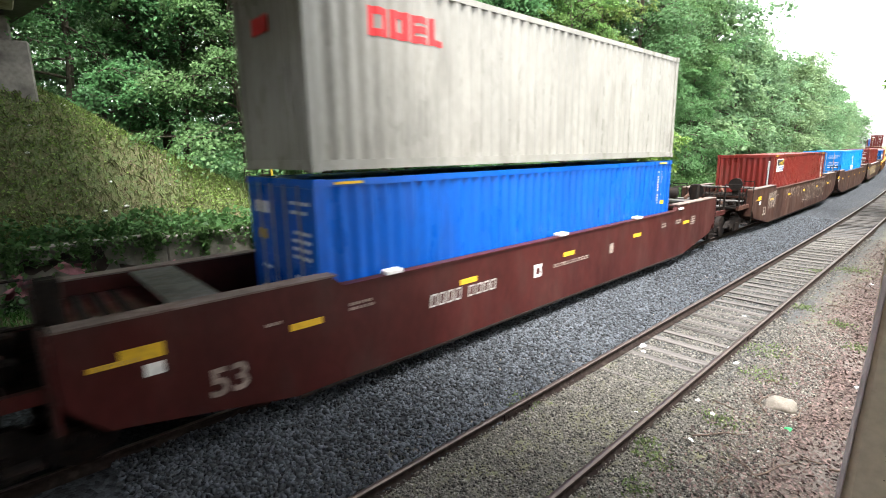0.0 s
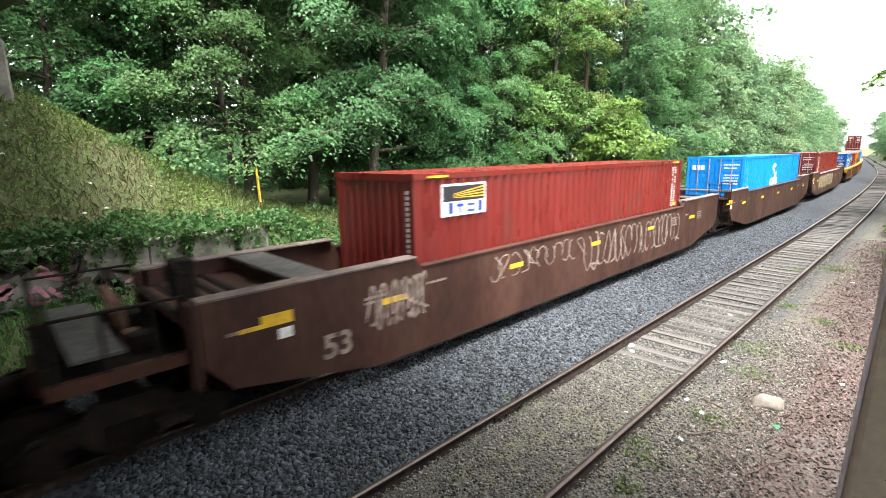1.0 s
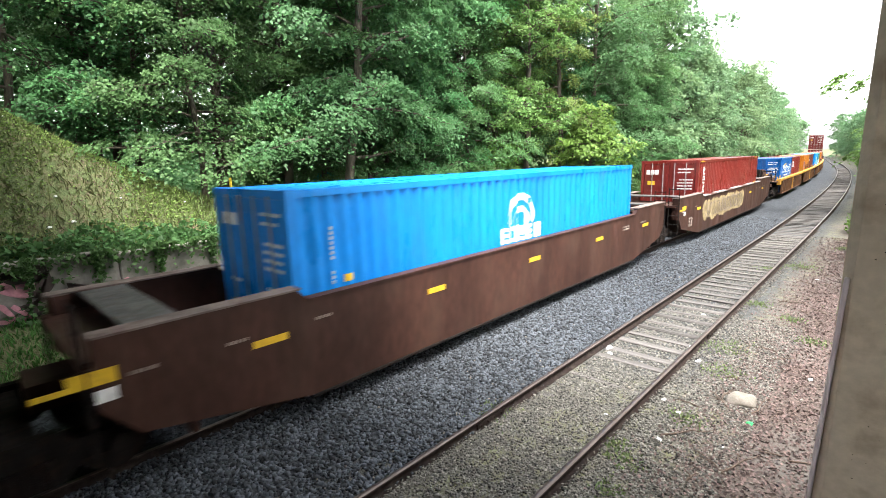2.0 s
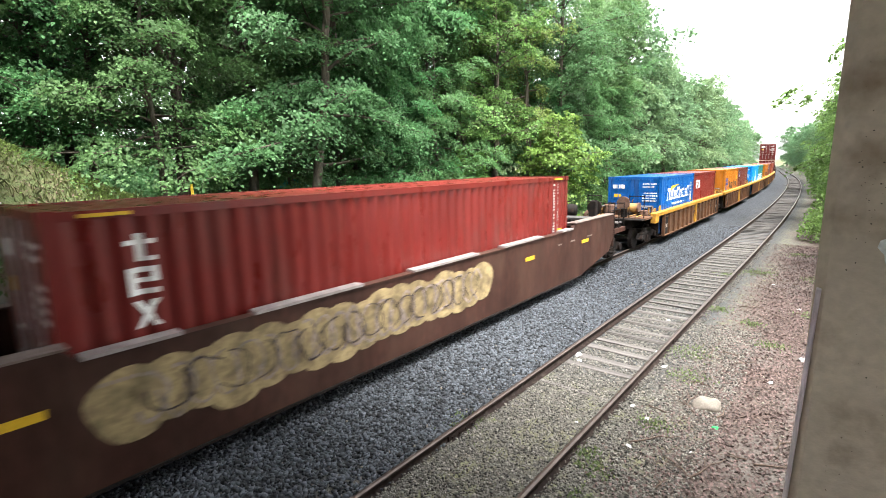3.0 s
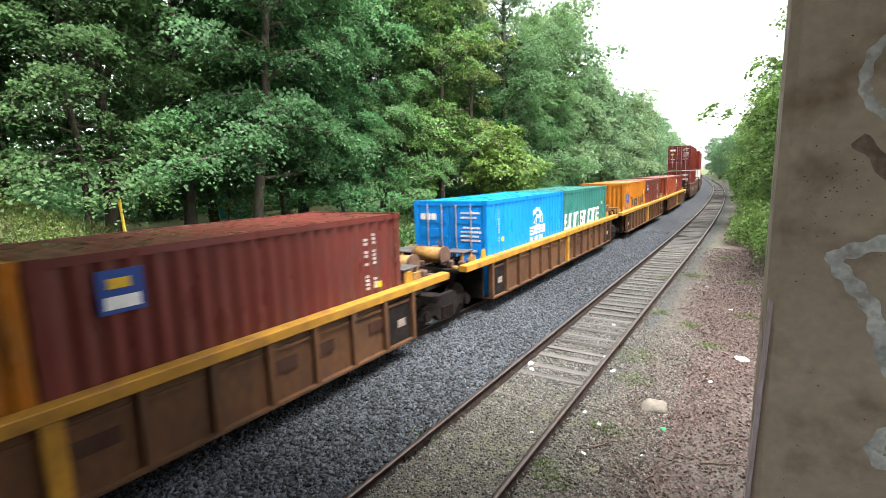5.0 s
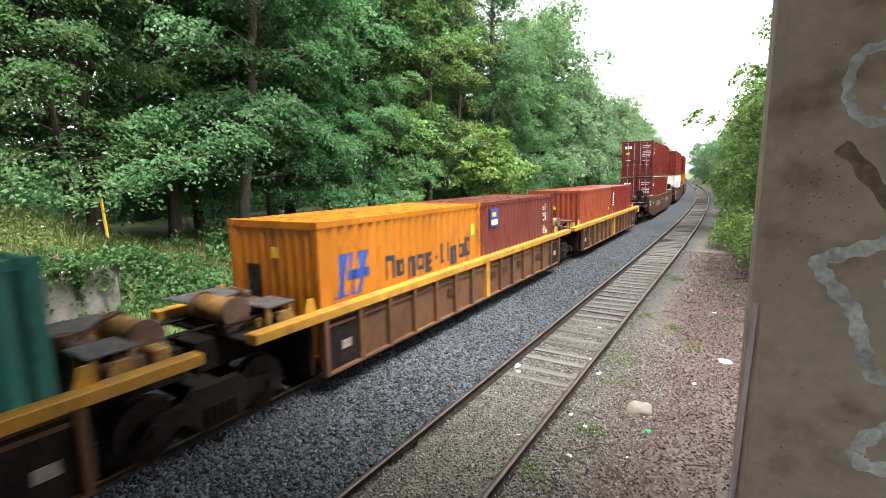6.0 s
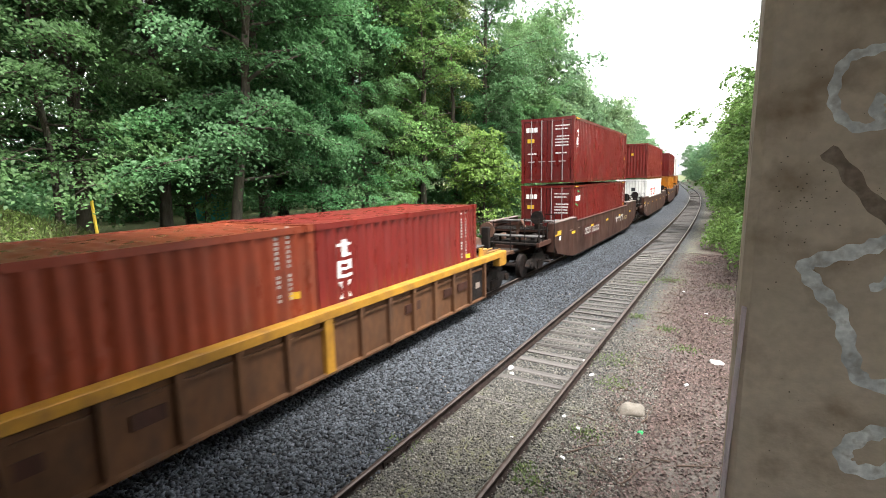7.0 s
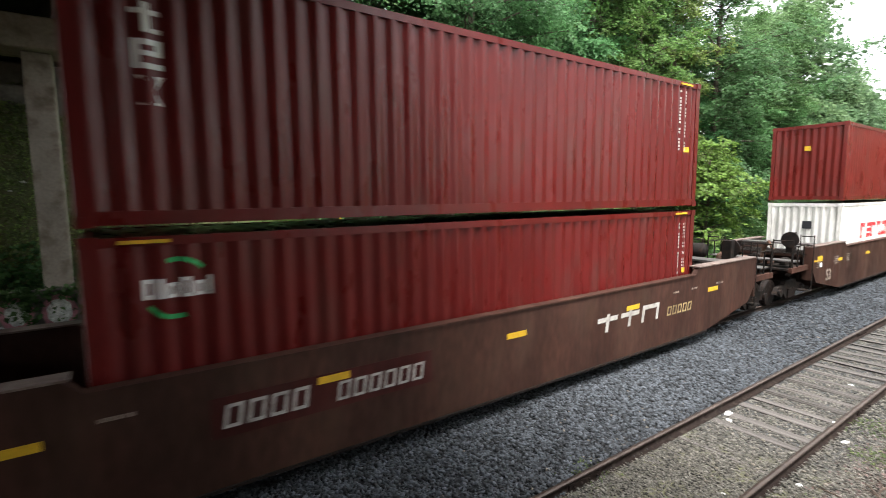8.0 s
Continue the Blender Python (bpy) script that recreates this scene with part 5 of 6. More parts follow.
# ---- the train, car by car ----
build_well_car(-15.3, 9.8, M["oxide"], "dark oxide-red well car ahead of the stacked pair", marks=plain_marks(1))
build_container("container", 12.19, 2.90, P["brown"], "red-brown steel container in a well car", -16.2, WELL_Z)
build_well_car(9.0, 9.4, M["oxide"], "dark oxide-red well car with white stencils", marks=plain_marks(2, extra_numbers))
build_container("container", 12.19, 2.90, P["blue"], "bright blue corrugated container in a well car", 8.85, WELL_Z, marks=marks_blue)
build_container("container", 12.19, 2.90, P["cream"], "cream-grey container stacked on a blue one", 8.85, WELL_Z + 3.0, door_near=False, marks=marks_cream)
build_well_car(32.4, 9.6, M["oxide_dusty"], "dusty brown well car with pale graffiti along its side", far_truck=True, far_art=True, marks=plain_marks(3, extra_pale_graffiti))
build_container("container", 12.19, 2.90, P["red"], "brick-red container with a dark logo panel", 32.55, WELL_Z, door_near=False, marks=marks_panel)
build_well_car(52.2, 8.6, M["oxide_dusty"], "dusty brown middle unit of a well car", near_truck=False, far_truck=True, near_art=True, far_art=True, marks=plain_marks(4, None, False))
build_container("container", 12.19, 2.90, P["sky"], "sky-blue container with a white ring logo", 52.2, WELL_Z, marks=marks_ring(1.75, 0.55, -0.15))
build_well_car(71.6, 9.2, M["oxide_dusty"], "brown well car with cream graffiti along its side", near_truck=False, near_art=True, marks=plain_marks(5, extra_cream_graffiti))
build_container("container", 12.19, 2.90, P["red"], "brick-red container with tall white side letters", 71.55, WELL_Z, marks=marks_tall(1.43, 2.62, -5.36, -5.03, True))
PAIRS = [
    (87.27, P["deep_blue"], "blue short container with a large white brand mark", P["red"], "red short container with a white brand mark"),
    (103.17, P["orange"], "orange short container with dark blue brand marks", P["brown"], "red-brown short container with a small logo"),
    (119.07, P["sky"], "sky-blue short container with a white ring logo", P["teal"], "teal short container with large white letters"),
    (134.97, P["orange"], "orange short container with a rusty end", P["brown"], "red-brown short container beside an orange one"),
    (150.65, P["rust_orange"], "faded orange-red short container", P["red"], "red short container with tall white letters"),
]
PAIR_MARKS = [(marks_swoosh, marks_three), (marks_anchor(True), marks_small_panel("mark_blue")), (marks_ring(1.6, 0.42, 0.6), marks_letters),
              (marks_anchor(False), marks_small_panel("mark_blue")), (marks_plain, marks_tall(1.1, 2.28, -2.5, -2.1, False))]
for i, (a, c0, l0, c1, l1) in enumerate(PAIRS):
    build_spine_unit(a + 6.06, i == 0, i == 4, i)
    build_container("container", 6.04, 2.59, c0, l0, a + 3.03, 0.34, door_near=i in (0, 1, 2), marks=PAIR_MARKS[i][0])
    build_container("container", 6.04, 2.59, c1, l1, a + 9.10, 0.34, door_near=False, marks=PAIR_MARKS[i][1])
STACKS = [
    (178.1, P["maroon"], "maroon container with a green-ringed logo", P["maroon"], "maroon container stacked on top, tall white letters", True),
    (200.8, P["white"], "white container with red brand marks", P["red"], "red container stacked on a white one", False),
    (223.4, P["orange"], "orange container in a well car", P["maroon"], "maroon container stacked on an orange one", False),
    (246.0, P["orange"], "orange container far down the train", P["white"], "white container stacked on an orange one", False),
    (268.6, P["brown"], "red-brown container far down the train", P["blue"], "blue container stacked far down the train", True),
    (291.2, P["red"], "red container far down the train", P["brown"], "red-brown container stacked far down the train", True),
]
STACK_MARKS = [(marks_globe, marks_tall(1.28, 2.42, -5.48, -5.19, True)), (marks_red_word, marks_plain)] + [(marks_plain, marks_plain)] * 4
for i, (c, c0, l0, c1, l1, dn) in enumerate(STACKS):
    build_well_car(c, 9.2, M["oxide_dusty"], "dusty brown well car under a stacked pair", marks=plain_marks(20 + i, extra_dark_patch if i == 0 else None, i > 0))
    build_container("container", 12.19, 2.90, c0, l0, c + 0.14, WELL_Z, door_near=dn, marks=STACK_MARKS[i][0])
    build_container("container", 12.19, 2.90, c1, l1, c + 0.14, WELL_Z + 3.0, door_near=dn, marks=STACK_MARKS[i][1])

# ---- trees ----


def leaves(name, centres, size, material, rng, parent=None, label="", upright=0.55, facing=None, jitter=0.4):
    """Many small leaves as one crown; each is a folded blade with a tip. facing: the way that each leaf's spray lies."""
    n = len(centres)
    if facing is None:
        nrm = rng.normal(size=(n, 3)) * 0.75
        nrm[:, 2] = np.abs(nrm[:, 2]) + upright
    else:
        nrm = facing + rng.normal(size=(n, 3)) * jitter
    nrm /= np.linalg.norm(nrm, axis=1, keepdims=True)
    t = rng.normal(size=(n, 3))
    t[:, 2] -= 0.5
    t -= nrm * (t * nrm).sum(1, keepdims=True)
    t /= np.linalg.norm(t, axis=1, keepdims=True)
    w = np.cross(nrm, t)
    s = (size * rng.uniform(0.6, 1.25, n))[:, None]
    drop = nrm * s * 0.22
    v = np.stack([centres - t * s * 0.5, centres + w * s * 0.42 + drop * 0.6 - t * s * 0.05, centres + t * s * 0.6 - drop, centres - w * s * 0.42 + drop * 0.6 - t * s * 0.05], 1).reshape(-1, 3)
    f = np.arange(n * 4).reshape(n, 4)
    return np_mesh(name, v, f, material, parent, label)


def build_tree(height, spread, seed, leaf_count, leaf_size, material, label, base=2.6, trunk=0.26, fork=False, spray=0.66, fine_twigs=True):
    """A broadleaf tree: a leaning, tapering trunk, limbs and twigs, and flat drooping sprays of leaves along them."""
    rng = np.random.default_rng(seed)
    root = tagged(new("tree"), label, "tree", "trees beside the line")
    n = 10

    def stem(start, lean, top, r0, k):
        pts, p = [], np.array(start, float)
        for i in range(k):
            pts.append(p.copy())
            p = p + np.array([lean[0] + rng.normal() * 0.05, lean[1] + rng.normal() * 0.05, 1.0]) * (top - start[2]) / (k - 1)
        return pts, [r0 * (1.3 if i == 0 and start[2] < 0 else 1.0) * (1 - i / k) ** 0.75 + 0.02 for i in range(k)]

    stems = [stem((0, 0, -0.3), rng.normal(size=2) * 0.03, height * 0.93, trunk, n)]
    if fork:
        for sgn in (-1, 1):
            q = stems[0][0][3]
            stems.append(stem(tuple(q), (0.10 * sgn, 0.34 * sgn), height * 0.82, trunk * 0.5, 7))
    bm = bmesh.new()
    for pts, rad in stems:
        tube([tuple(q) for q in pts], rad, 9, bm)
    sprays = []
    limbs = int(26 + height * 0.8)
    for k in range(limbs):
        pts, rad = stems[k % len(stems)]
        f = (0.16 if k % len(stems) == 0 else 0.3) + 0.80 * (k / limbs) ** 0.95
        f = min(f, 0.96)
        c = f * (len(pts) - 1)
        i = min(int(c), len(pts) - 2)
        q = pts[i] + (pts[i + 1] - pts[i]) * (c - i)
        a = k * 2.4 + rng.uniform(-0.5, 0.5)
        low = q[2] / height
        reach = spread * (1.05 - 0.62 * low ** 1.4) * rng.uniform(0.6, 1.2)
        rise = rng.uniform(-0.05, 0.30) if low < 0.33 else rng.uniform(0.05, 0.45) + 0.6 * low
        line, d = [q.copy()], np.array([math.cos(a), math.sin(a), rise])
        twigs, ends = [], []
        m = 6
        for j in range(m):
            d = d + rng.normal(size=3) * 0.15 + np.array([0, 0, -0.07])
            q = q + d * reach / m
            line.append(q.copy())
            if j >= 1:
                side = np.cross(d, [0, 0, 1])
                side /= np.linalg.norm(side) + 1e-6
                for sgn in (-1, 1):
                    e = q + side * sgn * rng.uniform(0.35, 1.15) * (1.15 - 0.12 * j) + np.array([0, 0, rng.uniform(-0.45, 0.40)])
                    twigs.append([tuple(q), tuple((q + e) / 2 + rng.normal(size=3) * 0.08), tuple(e)])
                if j > 2:
                    ends.append(q + np.array([0, 0, 0.1]))
        if min(v[2] for v in line) < base * 0.85:
            continue
        sprays += [np.array(w[2]) for w in twigs] + ends
        if fine_twigs:
            for w in twigs:
                tube(w, [0.020, 0.013, 0.005], 3, bm)
        r0 = 0.36 * np.interp(c, range(len(rad)), rad) + 0.012
        tube([tuple(v) for v in line], [r0 * (1 - 0.85 * j / m) for j in range(m + 1)], 6 if fine_twigs else 4, bm)
    part("trunk", bm, M["bark"], root, "dark furrowed trunk and limbs", smooth=True)
    for pts, rad in stems:
        for _ in range(5):
            sprays.append(pts[-1] + rng.normal(size=3) * np.array([0.6, 0.6, 0.5]))
    cs = np.array([c for c in sprays if c[2] > base * 0.72])
    k = len(cs)
    out = cs * np.array([1, 1, 0])
    out /= np.linalg.norm(out, axis=1, keepdims=True) + 1e-6
    face = out * rng.uniform(0.15, 1.1, (k, 1)) + rng.normal(size=(k, 3)) * 0.35
    face[:, 2] = 1.0
    face /= np.linalg.norm(face, axis=1, keepdims=True)
    rs = spray * rng.uniform(0.5, 1.3, k) * (spread / 4.8)
    pick = rng.choice(k, leaf_count, p=rs ** 1.6 / (rs ** 1.6).sum())
    off = rng.normal(size=(leaf_count, 3)) * 0.58
    nf = face[pick]
    off -= nf * (off * nf).sum(1, keepdims=True)
    far_out = (off ** 2).sum(1)
    off += nf * (rng.normal(size=(leaf_count, 1)) * 0.10)
    off[:, 2] -= 0.28 * far_out
    leaves("crown", cs[pick] + off * rs[pick][:, None], leaf_size, material, rng, root, "loose crown of small leaves in flat sprays", facing=nf, jitter=0.34)
    return root


def ground_z(x, y):
    return float(ground_height(np.array([x]), np.array([y]))[0])


def plant(tree, x, y, turn, scale=1.0):
    ob = copy_thing(tree, pose(x, y, ground_z(x, y) - 0.05, 0, 0, turn))
    ob.scale = (scale, scale, scale)
    return ob


def build_forest():
    near = [build_tree(17, 5.0, 11, 50000, 0.135, M["maple"], "leafy green maple with a forked dark trunk", 1.9, 0.22, True),
            build_tree(19, 4.6, 12, 50000, 0.135, M["maple"], "tall leafy maple at the edge of the clearing", 2.0, 0.21),
            build_tree(18, 4.4, 13, 44000, 0.135, M["oak"], "dark green broadleaf tree in the wood", 2.1, 0.19)]
    # far trees wear the leaf colours with haze mixed in
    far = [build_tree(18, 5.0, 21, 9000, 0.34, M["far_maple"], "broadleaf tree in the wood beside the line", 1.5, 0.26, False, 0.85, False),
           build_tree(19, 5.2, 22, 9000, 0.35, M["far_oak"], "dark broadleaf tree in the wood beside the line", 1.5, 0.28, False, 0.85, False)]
    mid = build_tree(18, 4.8, 61, 22000, 0.20, M["maple"], "leafy tree standing behind the clearing", 2.0, 0.20)
    slim = build_tree(20, 3.0, 51, 20000, 0.14, M["light"], "slender tall tree with thin foliage and a bare dark trunk", 3.0, 0.20, False, 0.7)
    side = build_tree(14, 4.4, 23, 10000, 0.26, M["light"], "light green tree beside the siding", 1.2, 0.18, False, 0.7)
    young = build_tree(5.5, 2.4, 31, 9000, 0.16, M["bright"], "young yellow-green sapling at the wood edge", 0.8, 0.07)
    low = build_tree(10.5, 3.6, 41, 34000, 0.112, M["maple"], "small leafy maple with spreading branches", 1.3, 0.10)
    rng = random.Random(5)
    for k, (x, y) in enumerate(((-14.9, 6.3), (-16.6, 12.3), (-17.6, 1.6), (-17.2, 4.9), (-14.2, 17.0), (-13.6, 19.6), (-13.0, 30.0), (-12.8, 35.0), (-12.4, 40.0))):
        if k == 0:
            low.matrix_basis = pose(x, y, ground_z(x, y) - 0.05)
        else:
            plant(low, x, y, rng.uniform(0, 360), rng.uniform(0.75, 1.1))
    spots = [(-16.0, 7.4), (-16.3, 10.3), (-13.7, 11.5), (-19.5, 4.1), (-14.9, 14.1), (-17.3, 17.4), (-16.2, 20.5), (-15.5, 25.5), (-13.4, 32.5), (-14.2, 38.0),
             (-21.5, 5.5), (-20.5, 14.0), (-21.5, 20.5), (-20.5, 27.5), (-20.0, 34.0), (-21.0, -1.5), (-17.5, 30.0)]
    used_side = []
    for k, (x, y) in enumerate(spots):
        src = near[k % 3] if k < 10 else mid
        if k == 10:
            mid.matrix_basis = pose(x, y, ground_z(x, y) - 0.05)
            continue
        if k < 3:
            src.matrix_basis = pose(x, y, ground_z(x, y) - 0.05, 0, 0, 40 * k)
        else:
            plant(src, x, y, rng.uniform(0, 360), rng.uniform(0.88, 1.1))
    slim.matrix_basis = pose(-13.9, 21.9, ground_z(-13.9, 21.9) - 0.05)
    for x, y in ((-13.2, 24.6), (-12.9, 28.2), (-14.6, 23.2)):
        plant(slim, x, y, rng.uniform(0, 360), rng.uniform(0.9, 1.05))
    k = 0
    for row, (u0, lo, hi, step) in enumerate(((-13.0, 43, 260, 6.0), (-20.0, 40, 260, 8.0), (-29.0, -6, 260, 11.0), (6.5, 36, 260, 6.5), (14.5, 30, 260, 9.0))):
        y = lo
        while y < hi:
            x = float(line_x(np.array([y]))[0]) + u0 + rng.uniform(-1.6, 1.6) * (0.5 if u0 > -14 and u0 < 8 else 1)
            sc = rng.uniform(0.85, 1.08) * (0.72 if u0 > 0 else 0.82)
            if u0 > 0 and y < 120:
                if not used_side:
                    side.matrix_basis = pose(x, y, ground_z(x, y) - 0.05)
                    used_side.append(1)
                else:
                    plant(side, x, y, rng.uniform(0, 360), sc * 1.2)
                y += step * rng.uniform(0.7, 1.1)
                continue
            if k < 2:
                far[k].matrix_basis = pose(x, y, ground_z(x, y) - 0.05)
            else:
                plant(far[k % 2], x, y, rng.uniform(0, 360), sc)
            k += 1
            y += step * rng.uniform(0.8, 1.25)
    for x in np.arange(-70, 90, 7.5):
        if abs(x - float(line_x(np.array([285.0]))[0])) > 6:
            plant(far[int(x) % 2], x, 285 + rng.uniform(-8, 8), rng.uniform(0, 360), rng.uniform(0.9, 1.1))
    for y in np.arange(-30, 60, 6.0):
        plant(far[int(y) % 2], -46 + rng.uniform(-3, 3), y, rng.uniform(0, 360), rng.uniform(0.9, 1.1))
    for x, y, sc in ((10.5, 16.5, 0.95), (6.6, 21.5, 0.66), (7.4, 26.5, 0.7), (6.9, 32.0, 0.72)):
        plant(side, x, y, rng.uniform(0, 360), sc)
    sap = [(-10.6, 27.5), (-12.6, 21.0)]
    young.matrix_basis = pose(sap[0][0], sap[0][1], ground_z(*sap[0]))
    for x, y in sap[1:]:
        plant(young, x, y, rng.uniform(0, 360), rng.uniform(0.45, 0.6))


build_forest()


def scatter(n, x0, x1, y0, y1, rng):
    x, y = rng.uniform(x0, x1, n), rng.uniform(y0, y1, n)
    return x + line_x(y), y


def build_undergrowth():
    """Bushes and weeds as leaf masses."""
    rng = np.random.default_rng(8)

    def patch(name, spots, per, size, material, label):
        cs = []
        for x, y, r, h in spots:
            k = int(per * r * r)
            a, d = rng.uniform(0, 2 * math.pi, k), r * np.sqrt(rng.uniform(0, 1, k))
            zz = h * np.sqrt(np.clip(1 - (d / r) ** 2, 0, 1)) * rng.uniform(0.15, 1.05, k)
            px, py = x + d * np.cos(a), y + d * np.sin(a)
            cs.append(np.stack([px, py, ground_height(px, py) + zz], -1))
        ob = leaves(name, np.concatenate(cs), size, material, rng, upright=0.4)
        return tagged(ob, label, "undergrowth", kind="stuff")
    r = random.Random(4)
    ivy = [(-10.45 + r.uniform(-0.5, 0.4), y, r.uniform(0.5, 0.9), r.uniform(0.35, 0.7)) for y in np.arange(-3, 8.5, 0.34)]
    patch("wall_shrubs", ivy, 420, 0.13, M["bush"], "dark green shrubs overhanging the low wall")
    n = 3000
    iy, iz = rng.uniform(-3.5, 5.2, n), 1.95 - np.abs(rng.normal(size=n)) * 0.30 * (1 + 0.5 * np.sin(rng.uniform(-3.5, 5.2, n)))
    keep = iz > 0.7
    cover = leaves("wall_ivy", np.stack([rng.uniform(-9.84, -9.66, n), iy + 0.3 * np.sin(iy * 5), iz], -1)[keep], 0.12, M["bush"], rng, upright=0.2)
    tagged(cover, "dark ivy hanging over the low wall", "undergrowth", kind="stuff")
    edge = [(-11.4 + r.uniform(-1.6, 1.4), y, r.uniform(0.6, 1.2), r.uniform(0.5, 1.1)) for y in np.arange(8, 60, 0.5)]
    edge += [(-9.2 + r.uniform(-0.7, 0.5), y, r.uniform(0.4, 0.8), r.uniform(0.3, 0.6)) for y in np.arange(7, 50, 0.8)]
    edge = [(x + float(line_x(np.array([y]))[0]), y, a, b) for x, y, a, b in edge]
    patch("edge_shrubs", edge, 260, 0.16, M["bush"], "green weeds and shrubs at the wood's edge")
    right = [(max(4.5 - 0.13 * (y - 20), 3.3) + r.uniform(-0.5, 2.2) + float(line_x(np.array([y]))[0]), y, r.uniform(0.7, 1.4), r.uniform(0.8, 2.4)) for y in np.arange(19, 110, 0.5)]
    patch("lineside_shrubs", right, 230, 0.15, M["light"], "bright green bushes beside the siding")
    under = [(-37 + r.uniform(-4, 4), y, r.uniform(1.8, 3.2), r.uniform(3.0, 8.0)) for y in np.arange(-30, 60, 1.0)]
    under += [(-30.5 + r.uniform(-1.5, 1.5), y, r.uniform(1.4, 2.4), r.uniform(2.0, 4.5)) for y in np.arange(-4, 40, 1.1)]
    under += [(-20 + r.uniform(-4, 4), y, r.uniform(1.2, 2.4), r.uniform(1.0, 3.2)) for y in np.arange(36, 120, 1.2)]
    under += [(-15 + r.uniform(-2, 2), y, r.uniform(1.0, 2.0), r.uniform(1.0, 3.0)) for y in np.arange(32, 130, 1.1)]
    under = [(x + float(line_x(np.array([y]))[0]), y, a, b) for x, y, a, b in under]
    patch("wood_understory", under, 90, 0.30, M["oak"], "dark understory deep in the wood")


build_undergrowth()


def build_ballast():
    """Loose angular stones between the tracks."""
    rng = np.random.default_rng(9)
    oct_v = np.array([(1, 0, 0), (-1, 0, 0), (0, 1, 0), (0, -1, 0), (0, 0, 1), (0, 0, -1)], float)
    oct_f = np.array([(0, 2, 4), (2, 1, 4), (1, 3, 4), (3, 0, 4), (2, 0, 5), (1, 2, 5), (3, 1, 5), (0, 3, 5)])

    def stones(name, x, y, size, material, label, lift=0.3):
        n = len(x)
        v = oct_v[None] * rng.uniform(0.6, 1.25, (n, 6, 1)) + rng.normal(size=(n, 6, 3)) * 0.22
        q = rng.normal(size=(n, 3, 3))
        q, _ = np.linalg.qr(q)
        v = np.einsum("nij,nkj->nki", q, v) * (size * rng.uniform(0.55, 1.4, n))[:, None, None] * np.array([1, 1, 0.8])
        c = np.stack([x, y, ground_height(x, y) + size * lift], -1)
        f = oct_f[None] + (np.arange(n) * 6)[:, None, None]
        ob = np_mesh(name, (v + c[:, None]).reshape(-1, 3), f.reshape(-1, 3), material)
        return tagged(ob, label, "stones", kind="stuff")
    x, y = scatter(30000, -3.5, -0.75, 0.0, 13, rng)
    x2, y2 = scatter(16000, -3.4, -0.9, 13, 32, rng)
    stones("ballast_stones", np.concatenate([x, x2]), np.concatenate([y, y2]), 0.036, M["stone"], "crushed grey trap rock ballast between the tracks")
    x, y = scatter(34000, -0.9, 2.2, 1.0, 12, rng)
    x2, y2 = scatter(12000, -0.9, 1.0, 12, 26, rng)
    stones("siding_gravel", np.concatenate([x, x2]), np.concatenate([y, y2]), 0.019, M["gravel"], "fine grey gravel in the siding")
    x, y = scatter(900, -2.6, 3.4, 1.5, 18, rng)
    stones("pale_stones", x, y, 0.026, M["pale_stone"], "scattered pale stones")
    x, y = scatter(54000, 1.0, 4.2, 2.0, 26, rng)
    keep = rng.uniform(0, 1, len(x)) < np.clip((x - line_x(y) - 1.0) / 1.2, 0.05, 1)
    x, y = x[keep], y[keep]
    ob = leaves("dead_leaves", np.stack([x, y, ground_height(x, y) + 0.012], -1), 0.044, M["litter"], rng, upright=0.9)
    tagged(ob, "brown dead leaves strewn over the ground", "leaf litter", kind="stuff")


build_ballast()



